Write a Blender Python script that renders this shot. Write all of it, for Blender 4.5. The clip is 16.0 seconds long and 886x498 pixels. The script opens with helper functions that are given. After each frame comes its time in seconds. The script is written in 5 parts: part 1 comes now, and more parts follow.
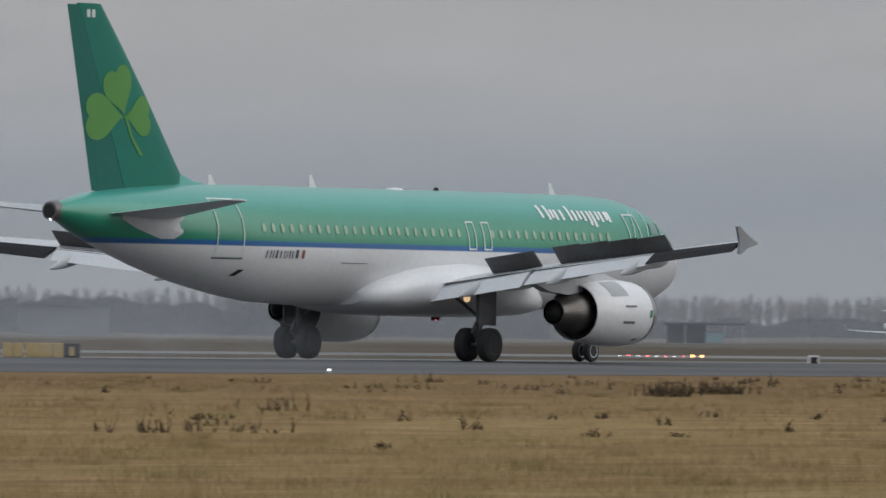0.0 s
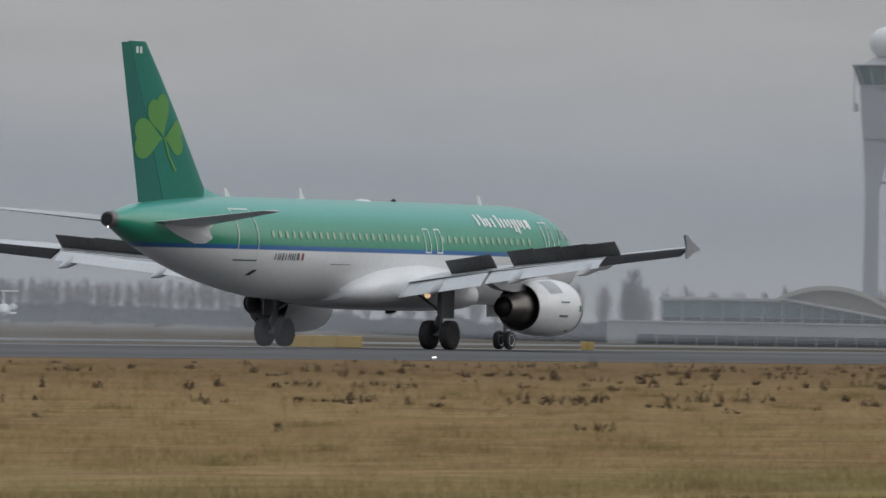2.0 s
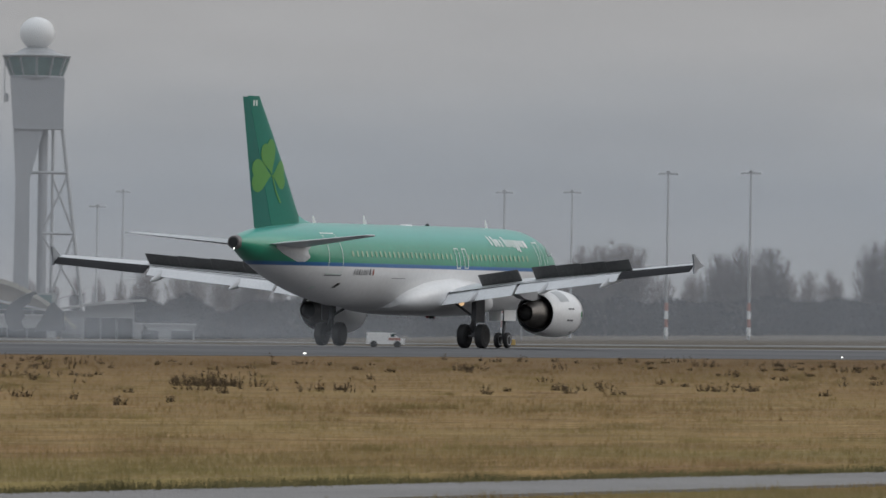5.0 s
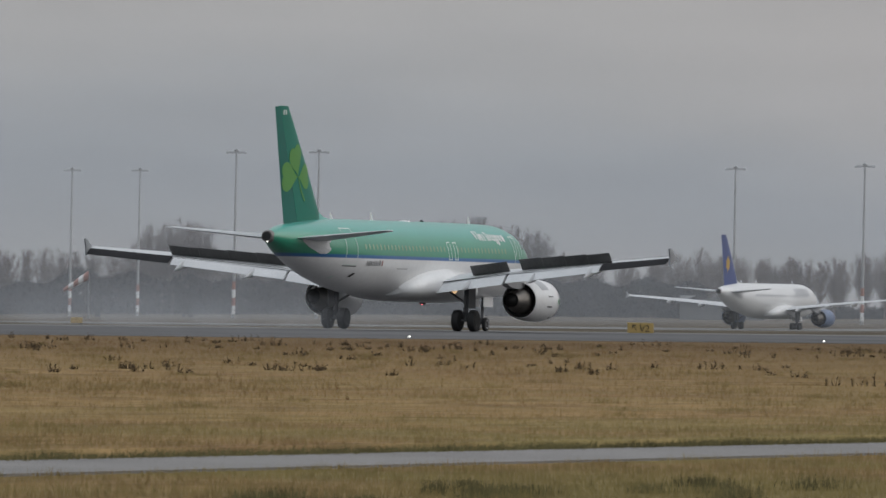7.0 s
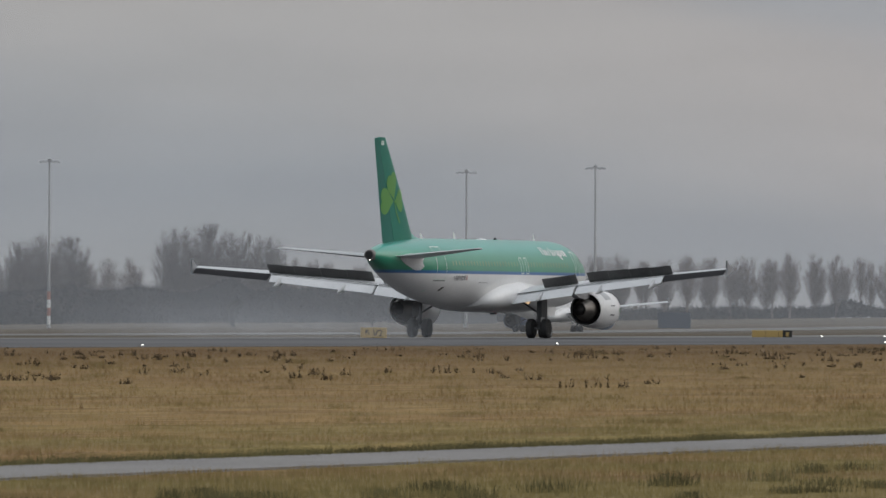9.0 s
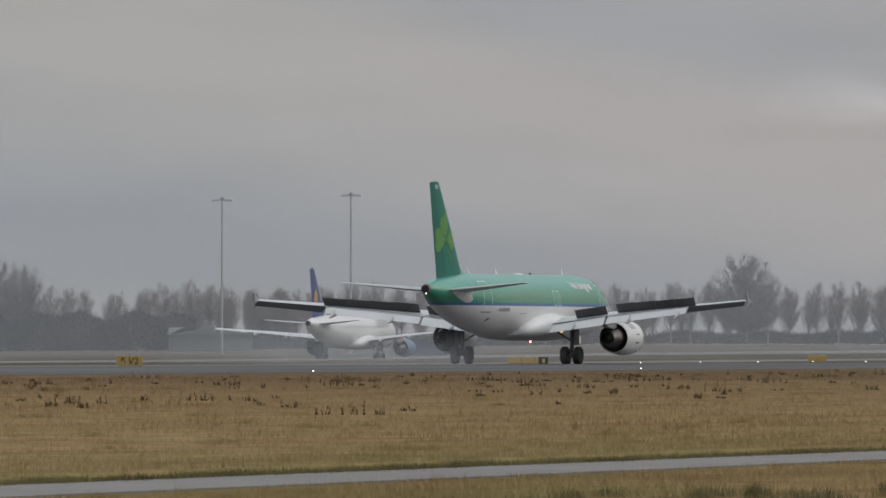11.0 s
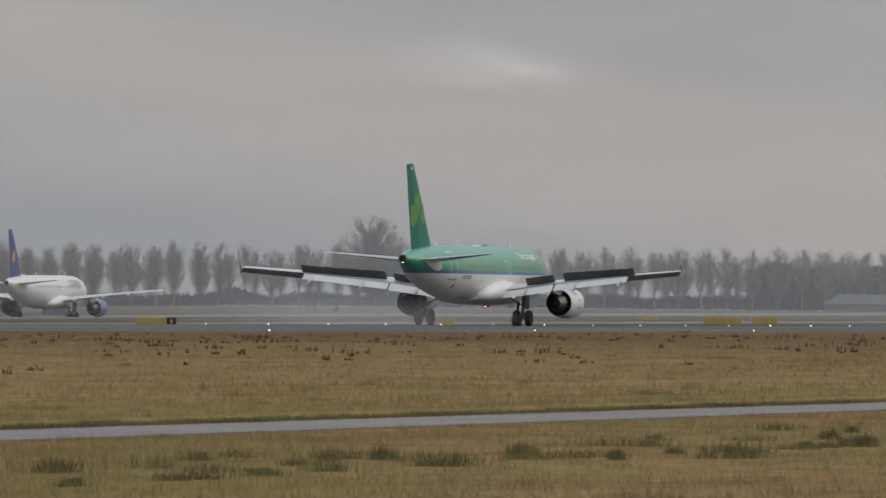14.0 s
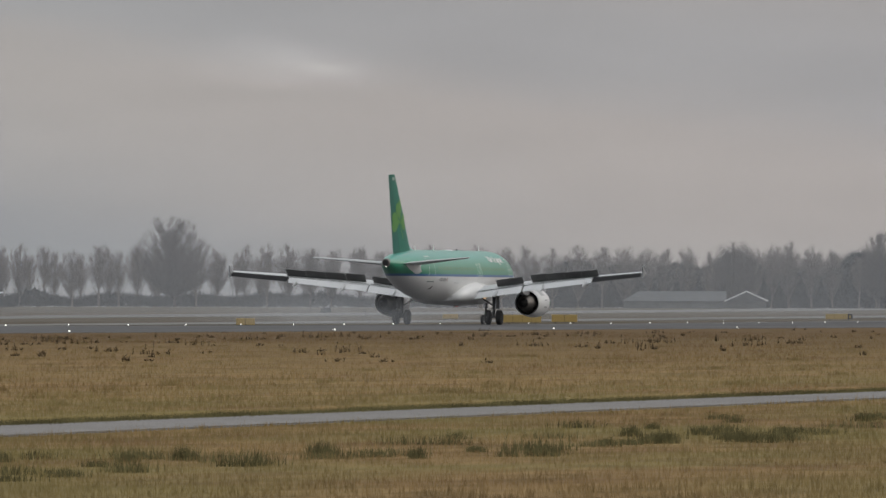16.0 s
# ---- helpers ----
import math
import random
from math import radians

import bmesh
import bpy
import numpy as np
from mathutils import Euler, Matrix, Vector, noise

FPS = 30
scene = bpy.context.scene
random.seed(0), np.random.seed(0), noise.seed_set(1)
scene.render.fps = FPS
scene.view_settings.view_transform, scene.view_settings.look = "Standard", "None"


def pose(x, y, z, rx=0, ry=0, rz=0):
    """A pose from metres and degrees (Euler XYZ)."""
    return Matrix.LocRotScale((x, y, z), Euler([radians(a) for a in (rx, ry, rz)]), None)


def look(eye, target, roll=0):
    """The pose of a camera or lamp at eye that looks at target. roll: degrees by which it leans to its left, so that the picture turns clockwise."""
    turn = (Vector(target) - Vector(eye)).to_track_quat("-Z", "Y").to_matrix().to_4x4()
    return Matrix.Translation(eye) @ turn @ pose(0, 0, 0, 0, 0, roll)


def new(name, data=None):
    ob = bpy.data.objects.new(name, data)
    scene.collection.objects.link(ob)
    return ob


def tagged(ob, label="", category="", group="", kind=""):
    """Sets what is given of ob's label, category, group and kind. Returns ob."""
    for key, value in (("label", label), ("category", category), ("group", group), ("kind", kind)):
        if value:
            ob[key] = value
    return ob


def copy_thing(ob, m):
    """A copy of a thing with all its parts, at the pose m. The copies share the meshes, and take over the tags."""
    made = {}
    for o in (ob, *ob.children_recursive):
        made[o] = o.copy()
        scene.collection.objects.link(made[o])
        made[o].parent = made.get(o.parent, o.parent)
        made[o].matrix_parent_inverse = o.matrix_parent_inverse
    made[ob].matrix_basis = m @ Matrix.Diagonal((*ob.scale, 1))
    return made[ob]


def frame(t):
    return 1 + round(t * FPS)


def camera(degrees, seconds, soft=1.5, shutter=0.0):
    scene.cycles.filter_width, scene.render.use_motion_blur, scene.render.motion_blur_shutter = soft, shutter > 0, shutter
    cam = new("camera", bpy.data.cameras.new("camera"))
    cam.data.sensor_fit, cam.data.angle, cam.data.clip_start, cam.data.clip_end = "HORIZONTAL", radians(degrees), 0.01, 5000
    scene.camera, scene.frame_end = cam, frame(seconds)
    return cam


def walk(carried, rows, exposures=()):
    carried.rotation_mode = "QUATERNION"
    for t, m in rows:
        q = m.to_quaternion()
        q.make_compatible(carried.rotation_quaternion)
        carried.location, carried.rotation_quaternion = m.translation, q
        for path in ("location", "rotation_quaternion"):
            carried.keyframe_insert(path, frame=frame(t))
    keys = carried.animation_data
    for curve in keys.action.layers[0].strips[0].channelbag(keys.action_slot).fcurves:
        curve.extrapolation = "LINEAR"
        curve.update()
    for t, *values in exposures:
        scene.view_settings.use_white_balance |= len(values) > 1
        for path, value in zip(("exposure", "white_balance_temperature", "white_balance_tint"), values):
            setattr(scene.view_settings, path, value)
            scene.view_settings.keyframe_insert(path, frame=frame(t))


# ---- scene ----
# The eye stands on the grass beside the runway; the runway runs along +x.
EYE = (0.0, 0.0, 1.35)
cam = camera(5.357, 16.0, soft=1.5, shutter=0.25)
# seconds, heading (degrees from +y towards +x), tilt up, lean
PAN = (
    (0, 56.151, 0.447, 0.785),
    (0.5, 57.384, 0.434, 0.715),
    (1, 58.701, 0.405, 0.903),
    (1.5, 60.098, 0.378, 1.150),
    (2, 61.551, 0.409, 0.977),
    (2.5, 62.585, 0.507, 1.319),
    (3, 63.512, 0.549, 1.694),
    (3.5, 64.406, 0.535, 1.527),
    (6, 68.097, 0.398, 1.024),
    (6.5, 68.786, 0.394, 1.227),
    (7, 69.306, 0.349, 1.134),
    (7.5, 69.813, 0.347, 1.069),
    (8, 70.279, 0.367, 0.686),
    (8.5, 70.609, 0.454, 0.597),
    (9, 70.927, 0.404, 0.299),
    (9.5, 71.548, 0.443, 0.228),
    (10, 71.911, 0.561, 0.291),
    (12.5, 73.420, 0.338, 0.261),
    (13, 73.920, 0.349, 0.552),
    (13.5, 74.310, 0.384, 0.307),
    (14, 74.651, 0.354, 0.595),
    (14.5, 75.161, 0.402, 0.690),
    (15, 75.465, 0.325, 0.610),
    (15.5, 75.806, 0.345, 0.566),
    (16, 75.864, 0.357, 0.169),
)


def aim(pan, tilt, lean):
    a, b = radians(pan), radians(tilt)
    way = Vector((math.sin(a) * math.cos(b), math.cos(a) * math.cos(b), math.sin(b)))
    return look(EYE, Vector(EYE) + 100 * way, lean)


walk(cam, [(t, aim(p, e, r)) for t, p, e, r in PAN], ((0, 0.0, 6380, 10), (3.5, 0.0, 6450, 10), (8, 0.0, 6550, 10), (12.5, 0.0, 6750, 10), (16, 0.0, 6840, 10)))

# ---- world and light: a low winter overcast ----
SUN_AZ, SUN_EL = 150.0, 28.0
world = bpy.data.worlds.new("overcast")
scene.world = world
world.use_nodes = True
wn, wl = world.node_tree.nodes, world.node_tree.links
wn.clear()


def wnode(kind, **kw):
    nd = wn.new(kind)
    for k, val in kw.items():
        nd.inputs[k].default_value = val
    return nd


w_out = wn.new("ShaderNodeOutputWorld")
w_bg = wnode("ShaderNodeBackground", Strength=1.0)
w_sky = wn.new("ShaderNodeTexSky")
w_sky.sky_type, w_sky.sun_disc = "NISHITA", False
w_sky.sun_elevation, w_sky.sun_rotation = radians(SUN_EL), radians(SUN_AZ)
w_sky.dust_density = 4.0
w_dim = wn.new("ShaderNodeVectorMath")
w_dim.operation = "SCALE"
w_dim.inputs["Scale"].default_value = 0.05
wl.new(w_sky.outputs[0], w_dim.inputs[0])
w_co = wn.new("ShaderNodeTexCoord")
w_sep = wn.new("ShaderNodeSeparateXYZ")
wl.new(w_co.outputs["Generated"], w_sep.inputs[0])
# brighter towards the zenith, as an overcast sky is
w_zen = wn.new("ShaderNodeMapRange")
w_zen.inputs["From Min"].default_value, w_zen.inputs["From Max"].default_value = 0.05, 0.9
w_zen.inputs["To Min"].default_value, w_zen.inputs["To Max"].default_value = 1.0, 2.7
wl.new(w_sep.outputs["Z"], w_zen.inputs["Value"])
# layered cloud: banks at several heights near the horizon, drawn out and uneven
w_map = wn.new("ShaderNodeMapping")
w_map.inputs["Scale"].default_value = (8.0, 8.0, 46.0)
w_map.inputs["Location"].default_value = (3.1, 1.7, 0.35)
wl.new(w_co.outputs["Generated"], w_map.inputs["Vector"])
w_noise = wnode("ShaderNodeTexNoise", Scale=1.0, Detail=6.0, Roughness=0.52)
wl.new(w_map.outputs[0], w_noise.inputs["Vector"])
w_fine = wnode("ShaderNodeTexNoise", Scale=4.5, Detail=6.0, Roughness=0.55)
wl.new(w_map.outputs[0], w_fine.inputs["Vector"])
# the cloud banks come lower towards the east
w_east = wn.new("ShaderNodeMapRange")
w_east.interpolation_type = "SMOOTHSTEP"
w_east.inputs["From Min"].default_value, w_east.inputs["From Max"].default_value = 0.935, 0.985
wl.new(w_sep.outputs["X"], w_east.inputs["Value"])
w_shift = wn.new("ShaderNodeMath")
w_shift.operation = "MULTIPLY_ADD"
w_shift.inputs[1].default_value = 0.020
wl.new(w_noise.outputs["Fac"], w_shift.inputs[0])
wl.new(w_sep.outputs["Z"], w_shift.inputs[2])
w_band = wn.new("ShaderNodeMapRange")
w_band.inputs["From Min"].default_value, w_band.inputs["From Max"].default_value = 0.010, 0.060
w_low = wn.new("ShaderNodeMath")
w_low.operation = "MULTIPLY_ADD"
w_low.inputs[1].default_value = 0.019
wl.new(w_east.outputs[0], w_low.inputs[0])
wl.new(w_shift.outputs[0], w_low.inputs[2])
wl.new(w_low.outputs[0], w_band.inputs["Value"])
w_ramp = wn.new("ShaderNodeValToRGB")
w_ramp.color_ramp.interpolation = "B_SPLINE"
for i, (at_, c) in enumerate(((0.0, (0.342, 0.345, 0.356)), (0.16, (0.296, 0.316, 0.343)), (0.30, (0.286, 0.314, 0.350)), (0.44, (0.395, 0.398, 0.405)), (0.67, (0.440, 0.424, 0.416)), (0.80, (0.326, 0.356, 0.392)), (1.0, (0.36, 0.375, 0.395)))):
    e = w_ramp.color_ramp.elements[i] if i < 2 else w_ramp.color_ramp.elements.new(at_)
    e.position, e.color = at_, (*c, 1)
wl.new(w_band.outputs[0], w_ramp.inputs[0])
w_gain = wn.new("ShaderNodeMapRange")
w_gain.inputs["From Min"].default_value, w_gain.inputs["From Max"].default_value = 0.3, 0.7
w_gain.inputs["To Min"].default_value, w_gain.inputs["To Max"].default_value = 0.955, 1.045
wl.new(w_fine.outputs["Fac"], w_gain.inputs["Value"])
# the thin, brighter gap in the cloud
w_gap = wn.new("ShaderNodeMapping")
w_gap.inputs["Scale"].default_value = (55.0, 55.0, 260.0)
w_gap.inputs["Location"].default_value = (-55.0 * 0.9656, -55.0 * 0.2587, -260.0 * 0.0255)
wl.new(w_co.outputs["Generated"], w_gap.inputs["Vector"])
w_warp = wn.new("ShaderNodeVectorMath")
w_warp.operation = "MULTIPLY_ADD"
w_warp.inputs[1].default_value = (1.6, 1.6, 1.6)
wl.new(w_fine.outputs["Color"], w_warp.inputs[0])
wl.new(w_gap.outputs[0], w_warp.inputs[2])
w_off = wn.new("ShaderNodeVectorMath")
w_off.operation = "SUBTRACT"
w_off.inputs[1].default_value = (0.8, 0.8, 0.8)
wl.new(w_warp.outputs[0], w_off.inputs[0])
w_ball = wn.new("ShaderNodeTexGradient")
w_ball.gradient_type = "QUADRATIC_SPHERE"
wl.new(w_off.outputs[0], w_ball.inputs["Vector"])
w_lift = wn.new("ShaderNodeMath")
w_lift.operation = "MULTIPLY_ADD"
w_lift.inputs[1].default_value = 0.42
wl.new(w_ball.outputs["Fac"], w_lift.inputs[0])
wl.new(w_gain.outputs[0], w_lift.inputs[2])
w_all = wn.new("ShaderNodeMath")
w_all.operation = "MULTIPLY"
wl.new(w_lift.outputs[0], w_all.inputs[0])
wl.new(w_zen.outputs[0], w_all.inputs[1])
w_mul = wn.new("ShaderNodeVectorMath")
w_mul.operation = "SCALE"
# cold grey in the north, warmer towards the east where the cloud thins
w_tone = wn.new("ShaderNodeMix")
w_tone.data_type = "RGBA"
w_tone.inputs["A"].default_value, w_tone.inputs["B"].default_value = (0.995, 1.0, 1.0, 1), (1.075, 1.005, 0.985, 1)
wl.new(w_east.outputs[0], w_tone.inputs["Factor"])
w_tint = wn.new("ShaderNodeVectorMath")
w_tint.operation = "MULTIPLY"
wl.new(w_ramp.outputs[0], w_tint.inputs[0])
wl.new(w_tone.outputs["Result"], w_tint.inputs[1])
wl.new(w_tint.outputs[0], w_mul.inputs[0])
wl.new(w_all.outputs[0], w_mul.inputs["Scale"])
w_mix = wn.new("ShaderNodeMix")
w_mix.data_type = "RGBA"
w_mix.inputs["Factor"].default_value = 0.08
wl.new(w_mul.outputs[0], w_mix.inputs["A"])
wl.new(w_dim.outputs[0], w_mix.inputs["B"])
wl.new(w_mix.outputs["Result"], w_bg.inputs["Color"])
wl.new(w_bg.outputs[0], w_out.inputs[0])

sun = new("sun", bpy.data.lights.new("sun", "SUN"))
sun.data.energy, sun.data.angle, sun.data.color = 0.75, radians(60), (1.0, 0.96, 0.9)
sa, se = radians(SUN_AZ), radians(SUN_EL)
sun.matrix_world = look((0, 0, 0), (-math.sin(sa) * math.cos(se), -math.cos(sa) * math.cos(se), -math.sin(se)))

# ---- materials ----


def material(name, color, rough=0.6, metal=0.0, vary=0.12, scale=3.0, bump=0.0, bump_scale=30.0, spec=0.5, coat=0.0, dark=None, stretch=(1, 1, 1)):
    """Principled paint or soil with two scales of stain and a fine relief, in object space."""
    m = bpy.data.materials.new(name)
    m.use_nodes = True
    nt = m.node_tree
    b = nt.nodes["Principled BSDF"]
    b.inputs["Roughness"].default_value, b.inputs["Metallic"].default_value = rough, metal
    b.inputs["Specular IOR Level"].default_value = spec
    b.inputs["Coat Weight"].default_value = coat
    b.inputs["Coat Roughness"].default_value = 0.04
    co = nt.nodes.new("ShaderNodeTexCoord")
    mp = nt.nodes.new("ShaderNodeMapping")
    mp.inputs["Scale"].default_value = stretch
    nt.links.new(co.outputs["Object"], mp.inputs[0])
    n1 = nt.nodes.new("ShaderNodeTexNoise")
    n1.inputs["Scale"].default_value, n1.inputs["Detail"].default_value = scale * 0.25, 4
    n2 = nt.nodes.new("ShaderNodeTexNoise")
    n2.inputs["Scale"].default_value, n2.inputs["Detail"].default_value = scale * 4, 6
    for nz in (n1, n2):
        nt.links.new(mp.outputs[0], nz.inputs["Vector"])
    avg = nt.nodes.new("ShaderNodeMix")
    avg.inputs["Factor"].default_value = 0.45
    nt.links.new(n1.outputs["Fac"], avg.inputs["A"])
    nt.links.new(n2.outputs["Fac"], avg.inputs["B"])
    ramp = nt.nodes.new("ShaderNodeValToRGB")
    d = dark or [c * (1 - 2 * vary) for c in color]
    ramp.color_ramp.elements[0].position, ramp.color_ramp.elements[1].position = 0.3, 0.7
    ramp.color_ramp.elements[0].color = (*d, 1)
    ramp.color_ramp.elements[1].color = (*[min(1, c * (1 + vary)) for c in color], 1)
    nt.links.new(avg.outputs["Result"], ramp.inputs[0])
    nt.links.new(ramp.outputs[0], b.inputs["Base Color"])
    if bump:
        n3 = nt.nodes.new("ShaderNodeTexNoise")
        n3.inputs["Scale"].default_value, n3.inputs["Detail"].default_value = bump_scale, 5
        nt.links.new(mp.outputs[0], n3.inputs["Vector"])
        bp = nt.nodes.new("ShaderNodeBump")
        bp.inputs["Strength"].default_value, bp.inputs["Distance"].default_value = bump, 0.05
        nt.links.new(n3.outputs["Fac"], bp.inputs["Height"])
        nt.links.new(bp.outputs[0], b.inputs["Normal"])
    return m


def glow(name, color, strength):
    m = bpy.data.materials.new(name)
    m.use_nodes = True
    b = m.node_tree.nodes["Principled BSDF"]
    b.inputs["Base Color"].default_value = (*[0.5 * c for c in color], 1)
    b.inputs["Emission Color"].default_value = (*color, 1)
    b.inputs["Emission Strength"].default_value = strength
    return m


def livery(name, bands, rough=0.32):
    """Aircraft paint in horizontal colour bands by height above the ground: (z, colour) from below, hard where two z are close."""
    m = material(name, (0.8, 0.8, 0.8), rough, 0, 0.05, 1.2, coat=0.5)
    nt = m.node_tree
    b = nt.nodes["Principled BSDF"]
    b.inputs["Coat Roughness"].default_value = 0.24
    stain = [nd for nd in nt.nodes if nd.type == "VALTORGB"][0]
    stain.color_ramp.elements[0].color, stain.color_ramp.elements[1].color = (0.86, 0.86, 0.86, 1), (1, 1, 1, 1)
    co = [nd for nd in nt.nodes if nd.type == "TEX_COORD"][0]
    sep = nt.nodes.new("ShaderNodeSeparateXYZ")
    nt.links.new(co.outputs["Object"], sep.inputs[0])
    mr = nt.nodes.new("ShaderNodeMapRange")
    mr.inputs["From Max"].default_value = 12.0
    nt.links.new(sep.outputs["Z"], mr.inputs["Value"])
    cr = nt.nodes.new("ShaderNodeValToRGB").color_ramp
    cr_node = [nd for nd in nt.nodes if nd.type == "VALTORGB"][-1]
    for i, (z, c) in enumerate(bands):
        e = cr.elements[i] if i < 2 else cr.elements.new(z / 12.0)
        e.position, e.color = z / 12.0, (*c, 1)
    nt.links.new(mr.outputs[0], cr_node.inputs[0])
    mx = nt.nodes.new("ShaderNodeMix")
    mx.data_type, mx.blend_type = "RGBA", "MULTIPLY"
    mx.inputs["Factor"].default_value = 1.0
    nt.links.new(cr_node.outputs[0], mx.inputs["A"])
    nt.links.new(stain.outputs[0], mx.inputs["B"])
    nt.links.new(mx.outputs["Result"], b.inputs["Base Color"])
    return m


WHITE = (0.80, 0.80, 0.805)
# the upper green is lightened: the sky's sheen on the crown put into colour
GREEN_LOW, GREEN_TOP_SHEEN, BLUE = (0.020, 0.255, 0.140), (0.042, 0.345, 0.280), (0.02, 0.13, 0.36)
M_BODY = livery("green_white_paint_crown_sheen", [(0.0, WHITE), (3.80, WHITE), (3.82, BLUE), (3.98, BLUE), (4.00, GREEN_LOW), (4.85, (0.020, 0.275, 0.165)), (5.4, GREEN_TOP_SHEEN), (12.0, GREEN_TOP_SHEEN)])
M_FIN = material("dark_green_paint", (0.005, 0.172, 0.122), 0.4, 0, 0.06, 1.0, 0, 30, 0.3)
M_RUDDER = material("rudder_green_paint", (0.005, 0.132, 0.104), 0.4, 0, 0.06, 1.0, 0, 30, 0.3)
M_LIME = material("lime_paint", (0.078, 0.262, 0.045), 0.4, 0, 0.05)
M_WHITE = material("white_paint", WHITE, 0.32, 0, 0.06, 1.5, coat=0.4)
M_WING = material("wing_grey_paint", (0.55, 0.56, 0.58), 0.35, 0, 0.08, 1.5)
M_FLAP = material("flap_light_paint", (0.66, 0.67, 0.69), 0.4, 0, 0.08, 2.0)
M_SPOIL = material("dark_composite_and_slot_shade", (0.125, 0.123, 0.122), 0.6, 0, 0.25, 2.0)
# near-black stands in for the shade on the ailerons
M_AILERON_SHADE = material("aileron_shade_black", (0.026, 0.026, 0.029), 0.75, 0, 0.2, 2.0, 0, 30, 0.15)
M_METAL = material("bare_metal", (0.55, 0.55, 0.56), 0.3, 1.0, 0.1, 3.0)
M_HOT = material("heat_stained_metal", (0.20, 0.187, 0.175), 0.42, 0.9, 0.25, 4.0)
# soot, and the shade coloured into ducts and openings
M_BLACK = material("soot_and_shade_black", (0.020, 0.020, 0.021), 0.7, 0, 0.2)
M_TYRE = material("tyre_rubber", (0.028, 0.028, 0.029), 0.8, 0, 0.25, 6.0, 0.2)
# gear grey darkened: the shade under the aircraft is in the colour
M_GEAR_SHADE = material("gear_shaded_grey", (0.13, 0.132, 0.14), 0.5, 0.2, 0.2, 5.0)
M_STRUT = material("gear_grey_paint", (0.30, 0.31, 0.33), 0.4, 0.2, 0.15, 5.0)
M_DARKRIM = material("brake_dark_rim", (0.035, 0.035, 0.037), 0.6, 0.2, 0.2, 5.0)
M_RIM = material("wheel_rim_paint", (0.45, 0.46, 0.48), 0.4, 0.4, 0.15, 5.0)
M_CABIN = material("cabin_window_blind", (0.32, 0.45, 0.31), 0.25, 0, 0.1)
M_LINE = material("outline_white", (0.62, 0.70, 0.66), 0.5, 0, 0.05)
M_DARKLINE = material("seam_grey", (0.16, 0.16, 0.17), 0.6, 0, 0.1)
M_REG = material("registration_dark", (0.10, 0.10, 0.11), 0.5, 0, 0.05)
M_ORANGE = material("flag_orange", (0.32, 0.11, 0.08), 0.5, 0, 0.05)
M_REDDISH = material("nozzle_copper", (0.20, 0.185, 0.18), 0.5, 0.6, 0.2, 4)
M_COWL = material("cowl_grey_panel", (0.42, 0.43, 0.44), 0.4, 0, 0.08, 2.0)
M_LEAFMARK = material("small_green_mark", (0.03, 0.22, 0.08), 0.5, 0, 0.05)
# the pale green paints in the sky reflected by the cockpit panes
M_COCKPIT = material("cockpit_glass_reflection", (0.13, 0.27, 0.23), 0.12, 0, 0.15, 0.8)
M_TITLE = material("title_white", (0.80, 0.81, 0.80), 0.4, 0, 0.03)
M_REDLENS = material("red_lens", (0.25, 0.01, 0.01), 0.2, 0, 0.1)
M_ROOTLAMP = glow("warm_lamp", (1.0, 0.66, 0.36), 0.7)
M_GLASS = material("dark_glazing", (0.02, 0.05, 0.05), 0.12, 0, 0.2, 0.6)
M_BLUEFIN = material("deep_blue_paint", (0.020, 0.045, 0.20), 0.4, 0, 0.05)
M_YELLOW = material("emblem_yellow", (0.50, 0.30, 0.04), 0.5, 0, 0.05)
# white paint that turns greyer below 2.4 m
M_BODY2 = livery("white_paint_greyer_below", [(0.0, (0.6, 0.6, 0.61)), (2.4, WHITE), (12.0, (0.78, 0.78, 0.78))])
M_BLUENAC = material("nacelle_blue_paint", (0.11, 0.16, 0.28), 0.35, 0, 0.05)
M_FARLETTER = material("faint_grey_letter", (0.30, 0.31, 0.35), 0.5, 0, 0.05)



